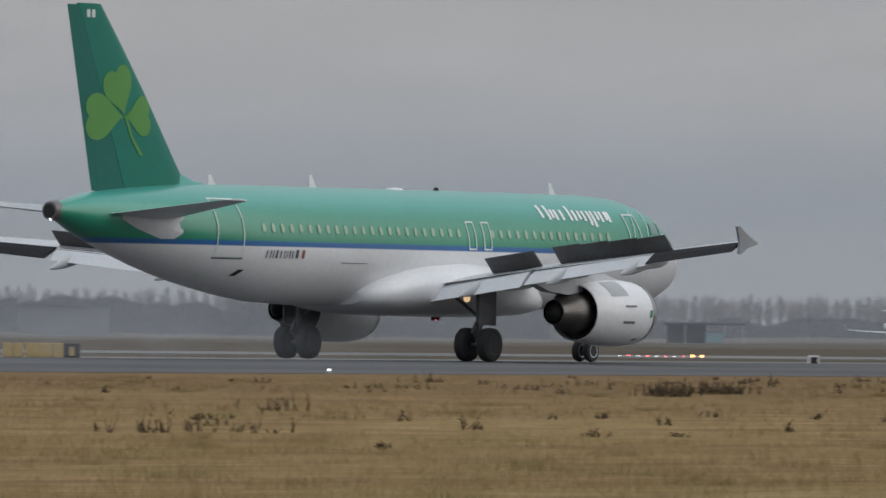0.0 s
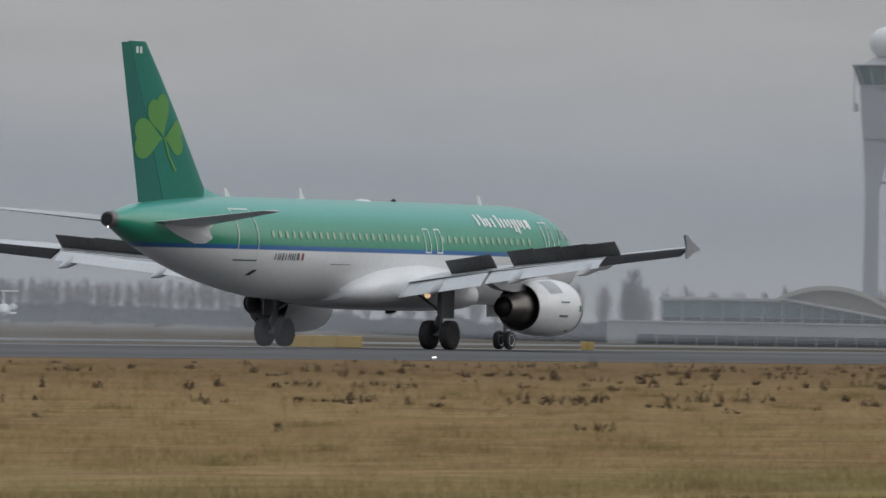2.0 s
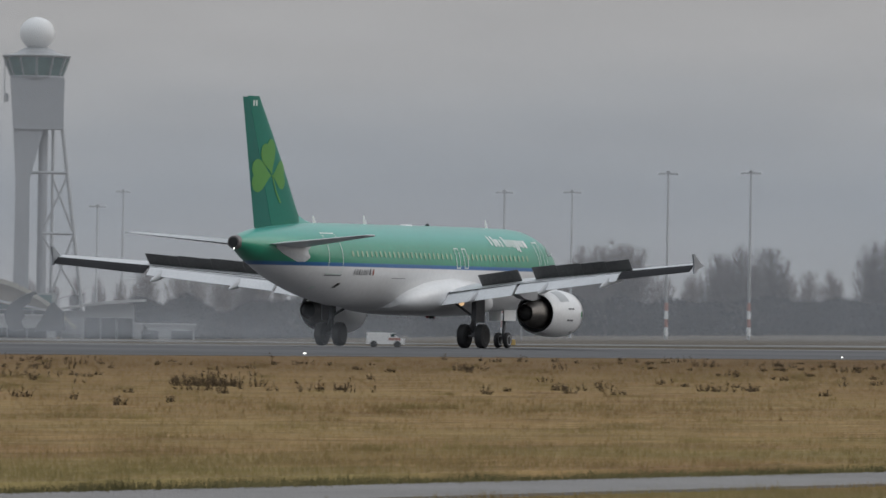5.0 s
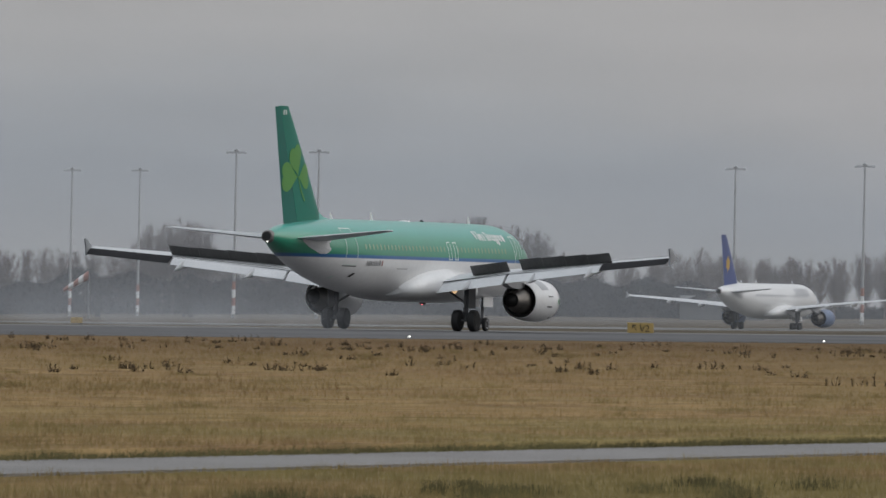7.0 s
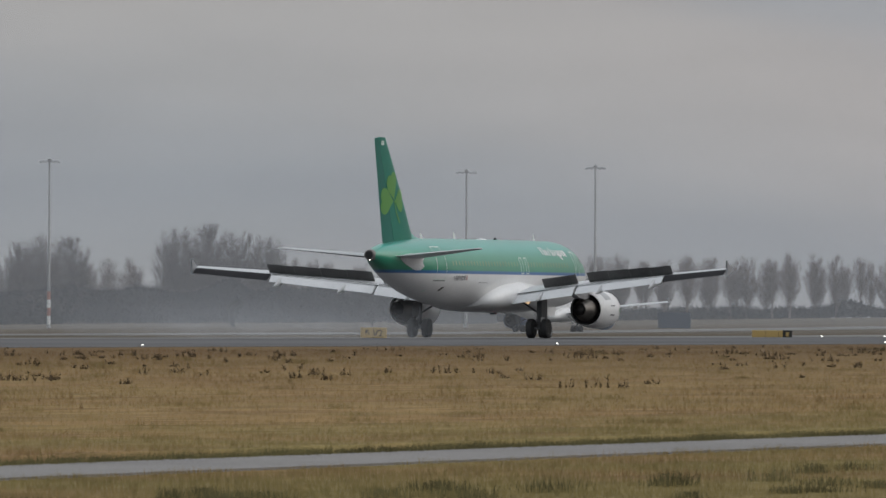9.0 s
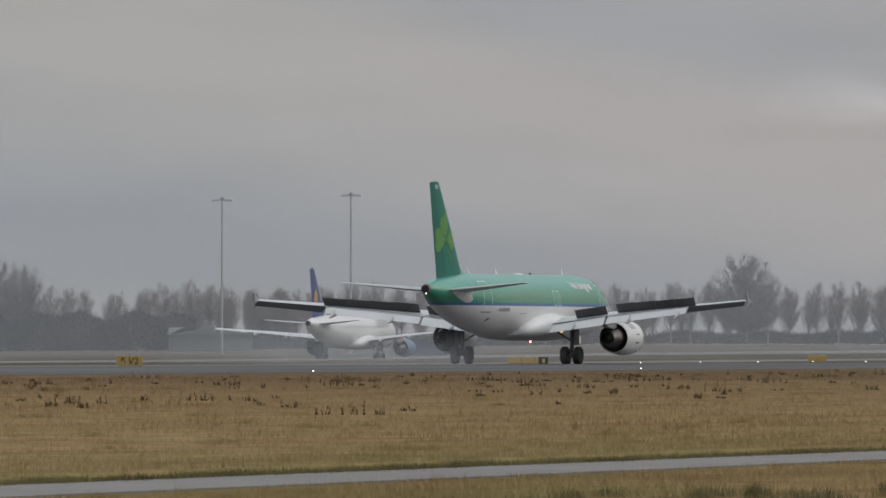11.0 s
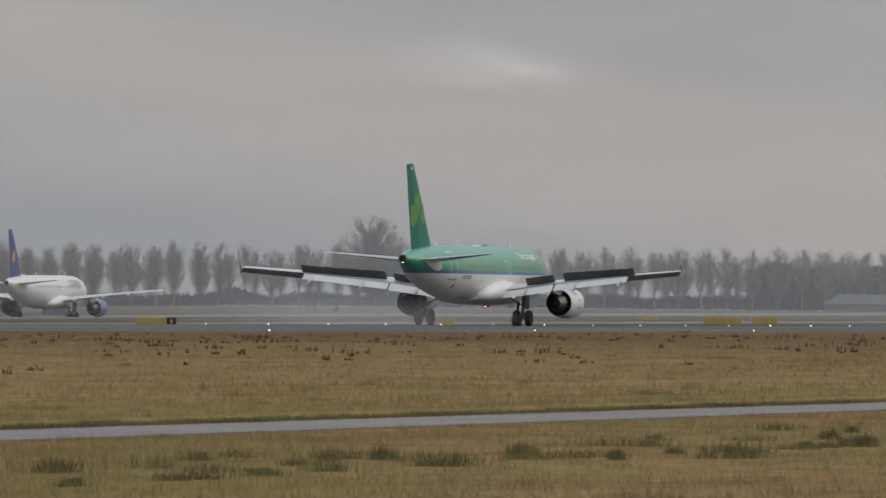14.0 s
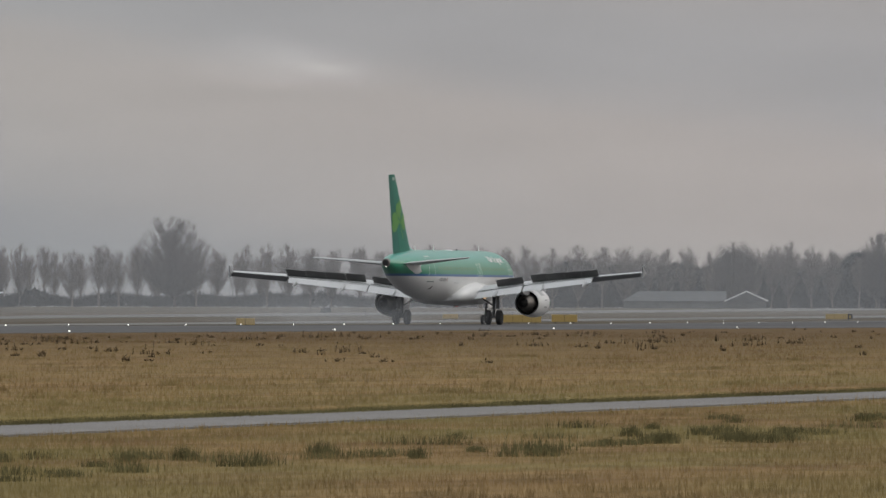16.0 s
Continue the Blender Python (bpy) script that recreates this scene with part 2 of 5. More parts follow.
def meadow(name, gain, bump=0.0, green=0.0):
    """Winter grass: straw, rusty and olive patches of several sizes, greener beside the path, rustier towards the runway."""
    m = bpy.data.materials.new(name)
    m.use_nodes = True
    nt = m.node_tree
    b = nt.nodes["Principled BSDF"]
    b.inputs["Roughness"].default_value, b.inputs["Specular IOR Level"].default_value = 0.95, 0.1
    co = nt.nodes.new("ShaderNodeTexCoord")
    mp = nt.nodes.new("ShaderNodeMapping")
    mp.inputs["Scale"].default_value = (0.42, 1, 1)
    nt.links.new(co.outputs["Object"], mp.inputs[0])

    def patch(scale, detail, low, high, seed):
        sh = nt.nodes.new("ShaderNodeMapping")
        sh.inputs["Location"].default_value = (seed, seed * 1.7, 0)
        nt.links.new(mp.outputs[0], sh.inputs[0])
        nz = nt.nodes.new("ShaderNodeTexNoise")
        nz.inputs["Scale"].default_value, nz.inputs["Detail"].default_value = scale, detail
        nt.links.new(sh.outputs[0], nz.inputs["Vector"])
        mr = nt.nodes.new("ShaderNodeMapRange")
        mr.interpolation_type = "SMOOTHSTEP"
        mr.inputs["From Min"].default_value, mr.inputs["From Max"].default_value = low, high
        nt.links.new(nz.outputs["Fac"], mr.inputs["Value"])
        return mr.outputs[0]

    def blend(fac, a, c, kind="MIX"):
        mx = nt.nodes.new("ShaderNodeMix")
        mx.data_type, mx.blend_type = "RGBA", kind
        for sock, val in (("Factor", fac), ("A", a), ("B", c)):
            if isinstance(val, (int, float)):
                mx.inputs[sock].default_value = val
            elif isinstance(val, tuple):
                mx.inputs[sock].default_value = (*[gain * v for v in val], 1) if kind == "MIX" else (*val, 1)
            else:
                nt.links.new(val, mx.inputs[sock])
        return mx.outputs["Result"]

    def zone(*stops):
        sep = nt.nodes.new("ShaderNodeSeparateXYZ")
        nt.links.new(co.outputs["Object"], sep.inputs[0])
        mr = nt.nodes.new("ShaderNodeMapRange")
        mr.inputs["From Max"].default_value = 150.0
        nt.links.new(sep.outputs["Y"], mr.inputs["Value"])
        cr = nt.nodes.new("ShaderNodeValToRGB")
        for i, (y, v) in enumerate(stops):
            e = cr.color_ramp.elements[i] if i < 2 else cr.color_ramp.elements.new(y / 150)
            e.position, e.color = y / 150, (v, v, v, 1)
        nt.links.new(mr.outputs[0], cr.inputs[0])
        return cr.outputs[0]

    def times(a, c):
        mu = nt.nodes.new("ShaderNodeMath")
        mu.operation = "MULTIPLY"
        nt.links.new(a, mu.inputs[0])
        nt.links.new(c, mu.inputs[1])
        return mu.outputs[0]

    straw, rust, olive = (0.202, 0.142, 0.067), (0.138, 0.089, 0.045), (0.146, 0.119, 0.050)
    col = blend(patch(0.09, 4, 0.38, 0.62, 3.0), straw, (0.178, 0.120, 0.057))
    col = blend(patch(0.45, 5, 0.47, 0.66, 11.0), col, rust)
    col = blend(times(patch(1.1, 4, 0.50, 0.66, 17.0), zone((0, 0.85), (45, 0.75), (150, 0.5))), col, (0.118, 0.084, 0.038))
    col = blend(times(patch(0.05, 3, 0.27, 0.5, 5.0), zone((0, 0.15), (86, 0.2), (104, 0.7), (125, 1.0), (150, 0.9))), col, rust)
    col = blend(times(patch(0.22, 4, 0.36, 0.60, 23.0), zone((0, 0.75), (18, 0.9), (25, 1.0), (33, 0.9), (39, 0.4), (70, 0.25), (150, 0.15))), col, olive)
    if green:
        col = blend(green, col, (0.120, 0.112, 0.044))
    col = blend(patch(1.6, 5, 0.30, 0.70, 31.0), blend(1.0, col, (0.86, 0.86, 0.86), "MULTIPLY"), blend(1.0, col, (1.1, 1.1, 1.1), "MULTIPLY"))
    # darker sward on the near side of the path
    col = blend(1.0, col, zone((0, 0.84), (28, 0.88), (40, 1.0), (150, 1.0)), "MULTIPLY")
    # paler stand of grass in the west of the field
    sx = nt.nodes.new("ShaderNodeSeparateXYZ")
    nt.links.new(co.outputs["Object"], sx.inputs[0])
    west = nt.nodes.new("ShaderNodeMapRange")
    west.inputs["From Min"].default_value, west.inputs["From Max"].default_value = 90.0, 400.0
    nt.links.new(sx.outputs["X"], west.inputs["Value"])
    col = blend(1.0, col, blend(west.outputs[0], (1.36 / gain, 1.30 / gain, 1.23 / gain), (0.79 / gain, 0.76 / gain, 0.772 / gain)), "MULTIPLY")
    nt.links.new(col, b.inputs["Base Color"])
    if bump:
        n3 = nt.nodes.new("ShaderNodeTexNoise")
        n3.inputs["Scale"].default_value, n3.inputs["Detail"].default_value = 9.0, 5
        nt.links.new(mp.outputs[0], n3.inputs["Vector"])
        bp = nt.nodes.new("ShaderNodeBump")
        bp.inputs["Strength"].default_value, bp.inputs["Distance"].default_value = bump, 0.05
        nt.links.new(n3.outputs["Fac"], bp.inputs["Height"])
        nt.links.new(bp.outputs[0], b.inputs["Normal"])
    return m


M_GRASS = meadow("winter_grass", 1.27, 0.1)
M_BLADE = meadow("dry_grass_blade", 1.33)
M_GREENBLADE = meadow("green_grass_blade", 1.34, 0.0, 0.42)
M_TUFT = material("dark_green_tuft", (0.160, 0.140, 0.063), 0.95, 0, 0.3, 1.5, 0, 9, 0.1)
M_WEED = material("dead_weed", (0.120, 0.090, 0.060), 0.95, 0, 0.3, 4.0, 0, 9, 0.1)
M_ASPHALT = material("wet_asphalt", (0.112, 0.111, 0.114), 0.75, 0, 0.25, 0.3, 0.1, 40.0, 0.12, 0, None, (0.2, 1, 1))
M_CONCRETE = material("wet_concrete", (0.172, 0.168, 0.159), 0.7, 0, 0.30, 0.10, 0.15, 20.0, 0.3)
M_PATH = material("path_tarmac", (0.205, 0.195, 0.187), 0.8, 0, 0.12, 1.0, 0.4, 30.0)
M_MARK = material("worn_white_marking", (0.23, 0.23, 0.227), 0.7, 0, 0.3, 0.5)
M_FARGRASS = material("far_field", (0.108, 0.087, 0.062), 0.95, 0, 0.3, 0.2, 0, 9, 0.1)
M_BARK = material("bare_branches", (0.195, 0.158, 0.150), 0.95, 0, 0.2, 0.3, 0, 9, 0.1)
M_DARKBARK = material("dark_bare_branches", (0.125, 0.104, 0.102), 0.95, 0, 0.2, 0.3, 0, 9, 0.1)
M_HEDGE = material("dark_scrub", (0.034, 0.036, 0.040), 0.95, 0, 0.3, 0.6, 0, 9, 0.1)
# sign yellow dulled, with the haze mixed into its colour
M_SIGNY = material("sign_yellow_hazed", (0.50, 0.355, 0.13), 0.5, 0, 0.06, 2.0)
M_SIGNK = material("sign_black", (0.02, 0.02, 0.02), 0.5, 0, 0.1)
M_TOWER = material("tower_grey_cladding", (0.36, 0.37, 0.39), 0.6, 0, 0.06, 0.3)
M_RADOME = material("radome_white", (0.80, 0.80, 0.80), 0.55, 0, 0.04, 0.4)
M_DULLWALL = material("dull_shed_wall", (0.17, 0.175, 0.18), 0.8, 0, 0.15, 0.4, 0, 30, 0.2)
M_PANE = material("dark_window_pane", (0.020, 0.026, 0.028), 0.5, 0, 0.2, 0.6, 0, 30, 0.12)
M_FACADE = material("facade_grey", (0.34, 0.345, 0.345), 0.6, 0, 0.1, 0.3)
M_ROOF = material("roof_light_metal", (0.46, 0.46, 0.45), 0.5, 0.2, 0.08, 0.3)
M_SLATE = material("slate_blue_paint", (0.055, 0.075, 0.11), 0.6, 0, 0.12, 1.0)
M_TEAL = material("pale_blue_paint", (0.22, 0.34, 0.38), 0.6, 0, 0.1, 1.0)
M_SHEDROOF = material("weathered_shed_roof", (0.10, 0.105, 0.112), 0.8, 0, 0.15, 0.4, 0, 30, 0.2)
M_TAN = material("tan_boarding", (0.23, 0.20, 0.155), 0.7, 0, 0.1, 0.4)
M_BEAM = material("roof_beam_beige", (0.45, 0.42, 0.36), 0.6, 0, 0.08, 0.3)
M_MAST = material("galvanised_mast", (0.42, 0.43, 0.44), 0.5, 0.4, 0.1, 1.0)
M_CABGLASS = material("green_cab_glass", (0.08, 0.16, 0.15), 0.15, 0, 0.3, 0.5)
# red made paler: the haze of distance is painted in
M_REDPAINT = material("signal_red_hazed", (0.38, 0.20, 0.17), 0.6, 0, 0.08)


def mist_material(name, density, low, high, scale, rim=False):
    """Thin drifting mist: mostly clear, pale where it scatters daylight, thinning out upwards."""
    m = bpy.data.materials.new(name)
    m.use_nodes = True
    nt = m.node_tree
    nt.nodes.clear()
    out = nt.nodes.new("ShaderNodeOutputMaterial")
    mix = nt.nodes.new("ShaderNodeMixShader")
    clear = nt.nodes.new("ShaderNodeBsdfTransparent")
    both = nt.nodes.new("ShaderNodeMixShader")
    front, back = nt.nodes.new("ShaderNodeBsdfDiffuse"), nt.nodes.new("ShaderNodeBsdfTranslucent")
    for nd in (front, back):
        nd.inputs["Color"].default_value = (0.87, 0.91, 0.97, 1)
    nt.links.new(front.outputs[0], both.inputs[1])
    nt.links.new(back.outputs[0], both.inputs[2])
    co = nt.nodes.new("ShaderNodeTexCoord")
    sep = nt.nodes.new("ShaderNodeSeparateXYZ")
    nt.links.new(co.outputs["Object"], sep.inputs[0])
    fade = nt.nodes.new("ShaderNodeMapRange")
    fade.interpolation_type = "SMOOTHSTEP"
    fade.inputs["From Min"].default_value, fade.inputs["From Max"].default_value = low, high
    fade.inputs["To Min"].default_value, fade.inputs["To Max"].default_value = density, 0.0
    nt.links.new(sep.outputs["Z"], fade.inputs["Value"])
    nz = nt.nodes.new("ShaderNodeTexNoise")
    nz.inputs["Scale"].default_value, nz.inputs["Detail"].default_value = scale, 4
    nt.links.new(co.outputs["Object"], nz.inputs["Vector"])
    vary = nt.nodes.new("ShaderNodeMapRange")
    vary.inputs["From Min"].default_value, vary.inputs["From Max"].default_value = 0.3, 0.7
    vary.inputs["To Min"].default_value, vary.inputs["To Max"].default_value = 0.75, 1.2
    nt.links.new(nz.outputs["Fac"], vary.inputs["Value"])
    mul = nt.nodes.new("ShaderNodeMath")
    mul.operation = "MULTIPLY"
    nt.links.new(fade.outputs[0], mul.inputs[0])
    nt.links.new(vary.outputs[0], mul.inputs[1])
    if rim:
        thin = nt.nodes.new("ShaderNodeAttribute")
        thin.attribute_name = "thickness"
        cut = nt.nodes.new("ShaderNodeMath")
        cut.operation = "MULTIPLY"
        nt.links.new(mul.outputs[0], cut.inputs[0])
        nt.links.new(thin.outputs["Fac"], cut.inputs[1])
        mul = cut
    nt.links.new(mul.outputs[0], mix.inputs[0])
    nt.links.new(clear.outputs[0], mix.inputs[1])
    nt.links.new(both.outputs[0], mix.inputs[2])
    nt.links.new(mix.outputs[0], out.inputs[0])
    return m


M_WESTMIST = mist_material("western_mist", 0.065, 8.0, 60.0, 0.012, True)
M_MIST = mist_material("distant_mist", 0.120, 8.0, 75.0, 0.012)
M_SPRAY = mist_material("wheel_spray", 0.088, 0.0, 3.6, 0.35, True)
M_REDLAMP = glow("red_light", (1.0, 0.05, 0.06), 14.0)
M_BEACON = glow("beacon_red", (1.0, 0.10, 0.12), 22.0)
M_WHITELAMP = glow("white_light", (1.0, 0.98, 0.92), 3.0)
M_WARMLAMP = glow("amber_light", (1.0, 0.42, 0.12), 7.0)

# ---- mesh tools ----


def part(name, bm, mat, parent=None, label="", smooth=False):
    me = bpy.data.meshes.new(name)
    bmesh.ops.recalc_face_normals(bm, faces=bm.faces[:])
    bm.to_mesh(me)
    bm.free()
    me.materials.append(mat)
    if smooth:
        for p in me.polygons:
            p.use_smooth = True
        me.set_sharp_from_angle(angle=radians(38))
    ob = new(name, me)
    ob.parent = parent
    return tagged(ob, label)


def sheet(name, bm, mat, label, category):
    """A piece of ground, its faces turned up."""
    for f in bm.faces:
        f.normal_update()
        if f.normal.z < 0:
            f.normal_flip()
    me = bpy.data.meshes.new(name)
    bm.to_mesh(me)
    bm.free()
    me.materials.append(mat)
    return tagged(new(name, me), label, category, "", "structure")


def loft(rings, caps=True, bm=None, closed=True):
    bm = bm or bmesh.new()
    vs = [[bm.verts.new(p) for p in r] for r in rings]
    n = len(rings[0])
    for a, b in zip(vs, vs[1:]):
        for i in range(n if closed else n - 1):
            j = (i + 1) % n
            bm.faces.new((a[i], a[j], b[j], b[i]))
    if caps and closed:
        bm.faces.new(vs[0])
        bm.faces.new(vs[-1][::-1])
    return bm


def box(x0, x1, y0, y1, z0, z1, bm=None):
    return loft([[(x0, y0, z), (x1, y0, z), (x1, y1, z), (x0, y1, z)] for z in (z0, z1)], True, bm)


def tube(a, b, r0, r1=None, n=10, bm=None):
    a, b = Vector(a), Vector(b)
    q = (b - a).to_track_quat("Z", "Y")
    r1 = r0 if r1 is None else r1
    return loft([[c + q @ Vector((r * math.cos(6.28318 * i / n), r * math.sin(6.28318 * i / n), 0)) for i in range(n)] for c, r in ((a, r0), (b, r1))], True, bm)


def lathe(profile, axis="x", n=28, centre=(0, 0, 0), caps=True, bm=None):
    """Rings of (place along the axis, radius)."""
    cx, cy, cz = centre
    rings = []
    for u, r in profile:
        ring = []
        for i in range(n):
            a, b = r * math.cos(2 * math.pi * i / n), r * math.sin(2 * math.pi * i / n)
            ring.append({"x": (cx + u, cy + a, cz + b), "y": (cx + a, cy + u, cz + b), "z": (cx + a, cy + b, cz + u)}[axis])
        rings.append(ring)
    return loft(rings, caps, bm)


def curve_at(table, s):
    """Smooth interpolation of rows (s, values...)."""
    xs = [r[0] for r in table]
    i = max(0, min(len(xs) - 2, int(np.searchsorted(xs, s)) - 1))
    h = xs[i + 1] - xs[i]
    u = max(0.0, min(1.0, (s - xs[i]) / h))
    out = []
    for k in range(1, len(table[0])):
        p0, p1 = table[i][k], table[i + 1][k]
        m0 = (table[i + 1][k] - table[i - 1][k]) / (xs[i + 1] - xs[i - 1]) if i > 0 else (p1 - p0) / h
        m1 = (table[i + 2][k] - table[i][k]) / (xs[i + 2] - xs[i]) if i + 2 < len(xs) else (p1 - p0) / h
        out.append((2 * u**3 - 3 * u**2 + 1) * p0 + (u**3 - 2 * u**2 + u) * h * m0 + (3 * u**2 - 2 * u**3) * p1 + (u**3 - u**2) * h * m1)
    return out


def thing(name, label, category, m=None, group="", kind=""):
    ob = tagged(new(name), label, category, group, kind)
    ob.empty_display_size = 0.2
    if m is not None:
        ob.matrix_basis = m
    return ob


# ---- the ground: one sheet to the horizon ----


# the far land lies lower towards the control tower and higher under the poplars in the east
FAR_AZ = (53, 57, 58.5, 60.5, 61.8, 65, 66, 67, 69, 71, 73.5, 80)
FAR_Z = (-2.0, -2.0, -0.8, -1.8, -3.8, -3.6, -2.8, -1.8, -0.6, -0.1, 1.4, 1.5)


def ground_z(x, y):
    r = math.hypot(x, y)
    z = 0.0
    if 100 < y <= 144:
        z = -0.08 * (y - 100) / 44
    elif 144 < y <= 184.75:
        z = -0.08 * (184.75 - y) / 40.75
    elif 184.75 < y <= 224:
        z = -0.42 * (y - 184.75) / 39.25
    elif y > 224:
        z = -0.42 - 0.53 * min(1, (y - 224) / 142)
    if 31.5 < y < 60:
        z += 0.09 * min(1, (60 - y) / 25)
    if r > 850:
        far = float(np.interp(math.degrees(math.atan2(x, y)), FAR_AZ, FAR_Z))
        z += (far - z) * min(1, (r - 850) / 1050) ** 1.2
    return z


def build_ground():
    xs = [-4500, -2500, -1200, -600, -300, -150, -60, 0] + [20 * i for i in range(1, 60)] + [1200 + 60 * i for i in range(1, 30)] + [3200, 3700, 4500]
    ys = [-4500, -2000, -800, -300, -100, -40, -10] + [0, 8, 15, 20, 24, 27, 28.3, 28.6, 31.5, 31.7, 33, 36, 42, 50] + [60, 72, 84, 96, 108, 120, 132, 144, 164, 184.75, 204, 224] + [236 + 12 * i for i in range(0, 22)] + [500 + 50 * i for i in range(0, 24)] + [1900, 2300, 3000, 4500]
    bm = bmesh.new()
    vs = []
    for x in xs:
        row = []
        for y in ys:
            z = ground_z(x, y)
            if 0 < x < 700 and 4 < y < 140 and not 26 < y < 34:
                z += 0.04 * noise.noise((x * 0.09, y * 0.12, 0))
            row.append(bm.verts.new((x, y, z - (0.03 if y != 144 else -0.018))))
        vs.append(row)
    for a, b in zip(vs, vs[1:]):
        for j in range(len(ys) - 1):
            bm.faces.new((a[j], b[j], b[j + 1], a[j + 1]))
    return sheet("ground", bm, M_GRASS, "flat winter grassland, straw brown with green streaks", "grass")


def strip(name, mat, y0, y1, label, category, x0=-1500, x1=3000, lift=0.03, step=20):
    bm = bmesh.new()
    rows = []
    cross = [y0, *[y for y in (164, 184.75, 204, 272, 377) if y0 < y < y1], y1]
    x = x0
    while x <= x1:
        rows.append([bm.verts.new((x, y, lift + ground_z(x, y))) for y in cross])
        x += step
    for p, q in zip(rows, rows[1:]):
        for k in range(len(cross) - 1):
            bm.faces.new((p[k], q[k], q[k + 1], p[k + 1]))
    for side in (0, -1):
        low = [bm.verts.new((row[side].co.x, row[side].co.y, row[side].co.z - 0.25)) for row in rows]
        for k in range(len(rows) - 1):
            bm.faces.new((rows[k][side], rows[k + 1][side], low[k + 1], low[k]))
    return sheet(name, bm, mat, label, category)


ground = build_ground()
ground.data.materials.append(M_FARGRASS)
for p in ground.data.polygons:
    p.material_index = 1 if p.center.y > 224 else 0
strip("road", M_ASPHALT, 144, 224, "wet dark grey asphalt runway", "runway")
strip("pavement", M_CONCRETE, 260, 284, "pale wet concrete taxiway beside the runway", "taxiway")
strip("pavement", M_CONCRETE, 360, 394, "pale concrete parallel taxiway", "taxiway")
strip("path", M_PATH, 28.95, 31.4, "narrow grey tarmac service path through the grass", "path", -300, 900, -0.005, 10)
strip("marking", M_MARK, 214.2, 215.1, "worn white runway edge line", "runway line", -1500, 3000, 0.036)


# ---- the airliners ----
LANE0 = 184.75
AX = 17.71  # the main wheels' station, aft of the nose


def P(s, y, z):
    return (AX - s, y, z)


BODY = [  # station, top, bottom, half width
    (0.0, 3.46, 3.24, 0.10), (0.3, 4.05, 2.72, 0.72), (0.75, 4.60, 2.45, 1.08), (1.7, 5.20, 2.15, 1.50), (2.4, 5.48, 2.02, 1.70),
    (3.2, 5.70, 1.92, 1.85), (4.3, 5.88, 1.86, 1.94), (5.5, 5.94, 1.84, 1.975), (14.0, 5.95, 1.84, 1.975), (22.0, 5.92, 1.84, 1.975),
    (26.2, 5.91, 1.95, 1.95), (29.2, 5.88, 2.35, 1.82), (30.8, 5.84, 2.65, 1.68), (32.45, 5.76, 3.02, 1.45), (34.07, 5.64, 3.46, 1.15),
    (35.7, 5.46, 3.94, 0.80), (37.1, 5.18, 4.48, 0.42), (37.57, 5.08, 4.62, 0.28)]


def skin(s, z, side):
    """A place on the fuselage's skin, side -1 right, +1 left, a finger's width proud."""
    top, bot, w = curve_at(BODY, s)
    zc, hh = (top + bot) / 2, (top - bot) / 2
    q = max(0.0, 1 - ((z - zc) / hh) ** 2)
    return P(s, side * (w * math.sqrt(q) + 0.02), z)


def decal(poly, side, bm, cut=0.07):
    """A flat patch of paint on the skin: a quad (s0, z0, s1, z1, slant) split along its height."""
    s0, z0, s1, z1, slant = poly
    nz, ns = max(1, int(abs(z1 - z0) / cut)), max(1, int(abs(s1 - s0) / 1.0))
    g = []
    for i in range(ns + 1):
        g.append([bm.verts.new(skin(s0 + (s1 - s0) * i / ns - slant * j / nz, z0 + (z1 - z0) * j / nz, side)) for j in range(nz + 1)])
    for a, b in zip(g, g[1:]):
        for j in range(nz):
            bm.faces.new((a[j], b[j], b[j + 1], a[j + 1]))
    return bm


def outline(s0, z0, s1, z1, side, w=0.055):
    bm = bmesh.new()
    decal((s0, z0, s0 + w, z1, 0), side, bm)
    decal((s1 - w, z0, s1, z1, 0), side, bm)
    decal((s0 + w, z1 - w, s1 - w, z1, 0), side, bm)
    decal((s0 + w, z0, s1 - w, z0 + w, 0), side, bm)
    return bm


def foil(le, te, thick, n=9):
    """Aerofoil ring between leading and trailing edge points (each x, y, z), thickness upwards."""
    le, te = Vector(le), Vector(te)
    up, lo = [], []
    for i in range(n):
        u = 0.5 * (1 - math.cos(math.pi * i / (n - 1)))
        yt = 5 * thick * (0.2969 * math.sqrt(u) - 0.126 * u - 0.3516 * u * u + 0.2843 * u**3 - 0.1036 * u**4)
        p = le.lerp(te, u)
        up.append(p + Vector((0, 0, yt * 1.15)))
        if 0 < i < n - 1:
            lo.append(p - Vector((0, 0, yt * 0.85)))
    return [*up, *lo[::-1]]


WING = [  # half span, leading edge, trailing edge, height, thickness
    (0.5, 11.0, 17.95, 2.50, 0.85), (2.0, 11.7, 18.0, 2.68, 0.75), (6.4, 14.1, 18.3, 3.24, 0.44), (12.5, 17.45, 20.15, 3.80, 0.24), (16.9, 20.7, 21.6, 4.16, 0.12)]


def wing_at(y):
    ys = [r[0] for r in WING]
    return [float(np.interp(y, ys, [r[k] for r in WING])) for k in (1, 2, 3, 4)]


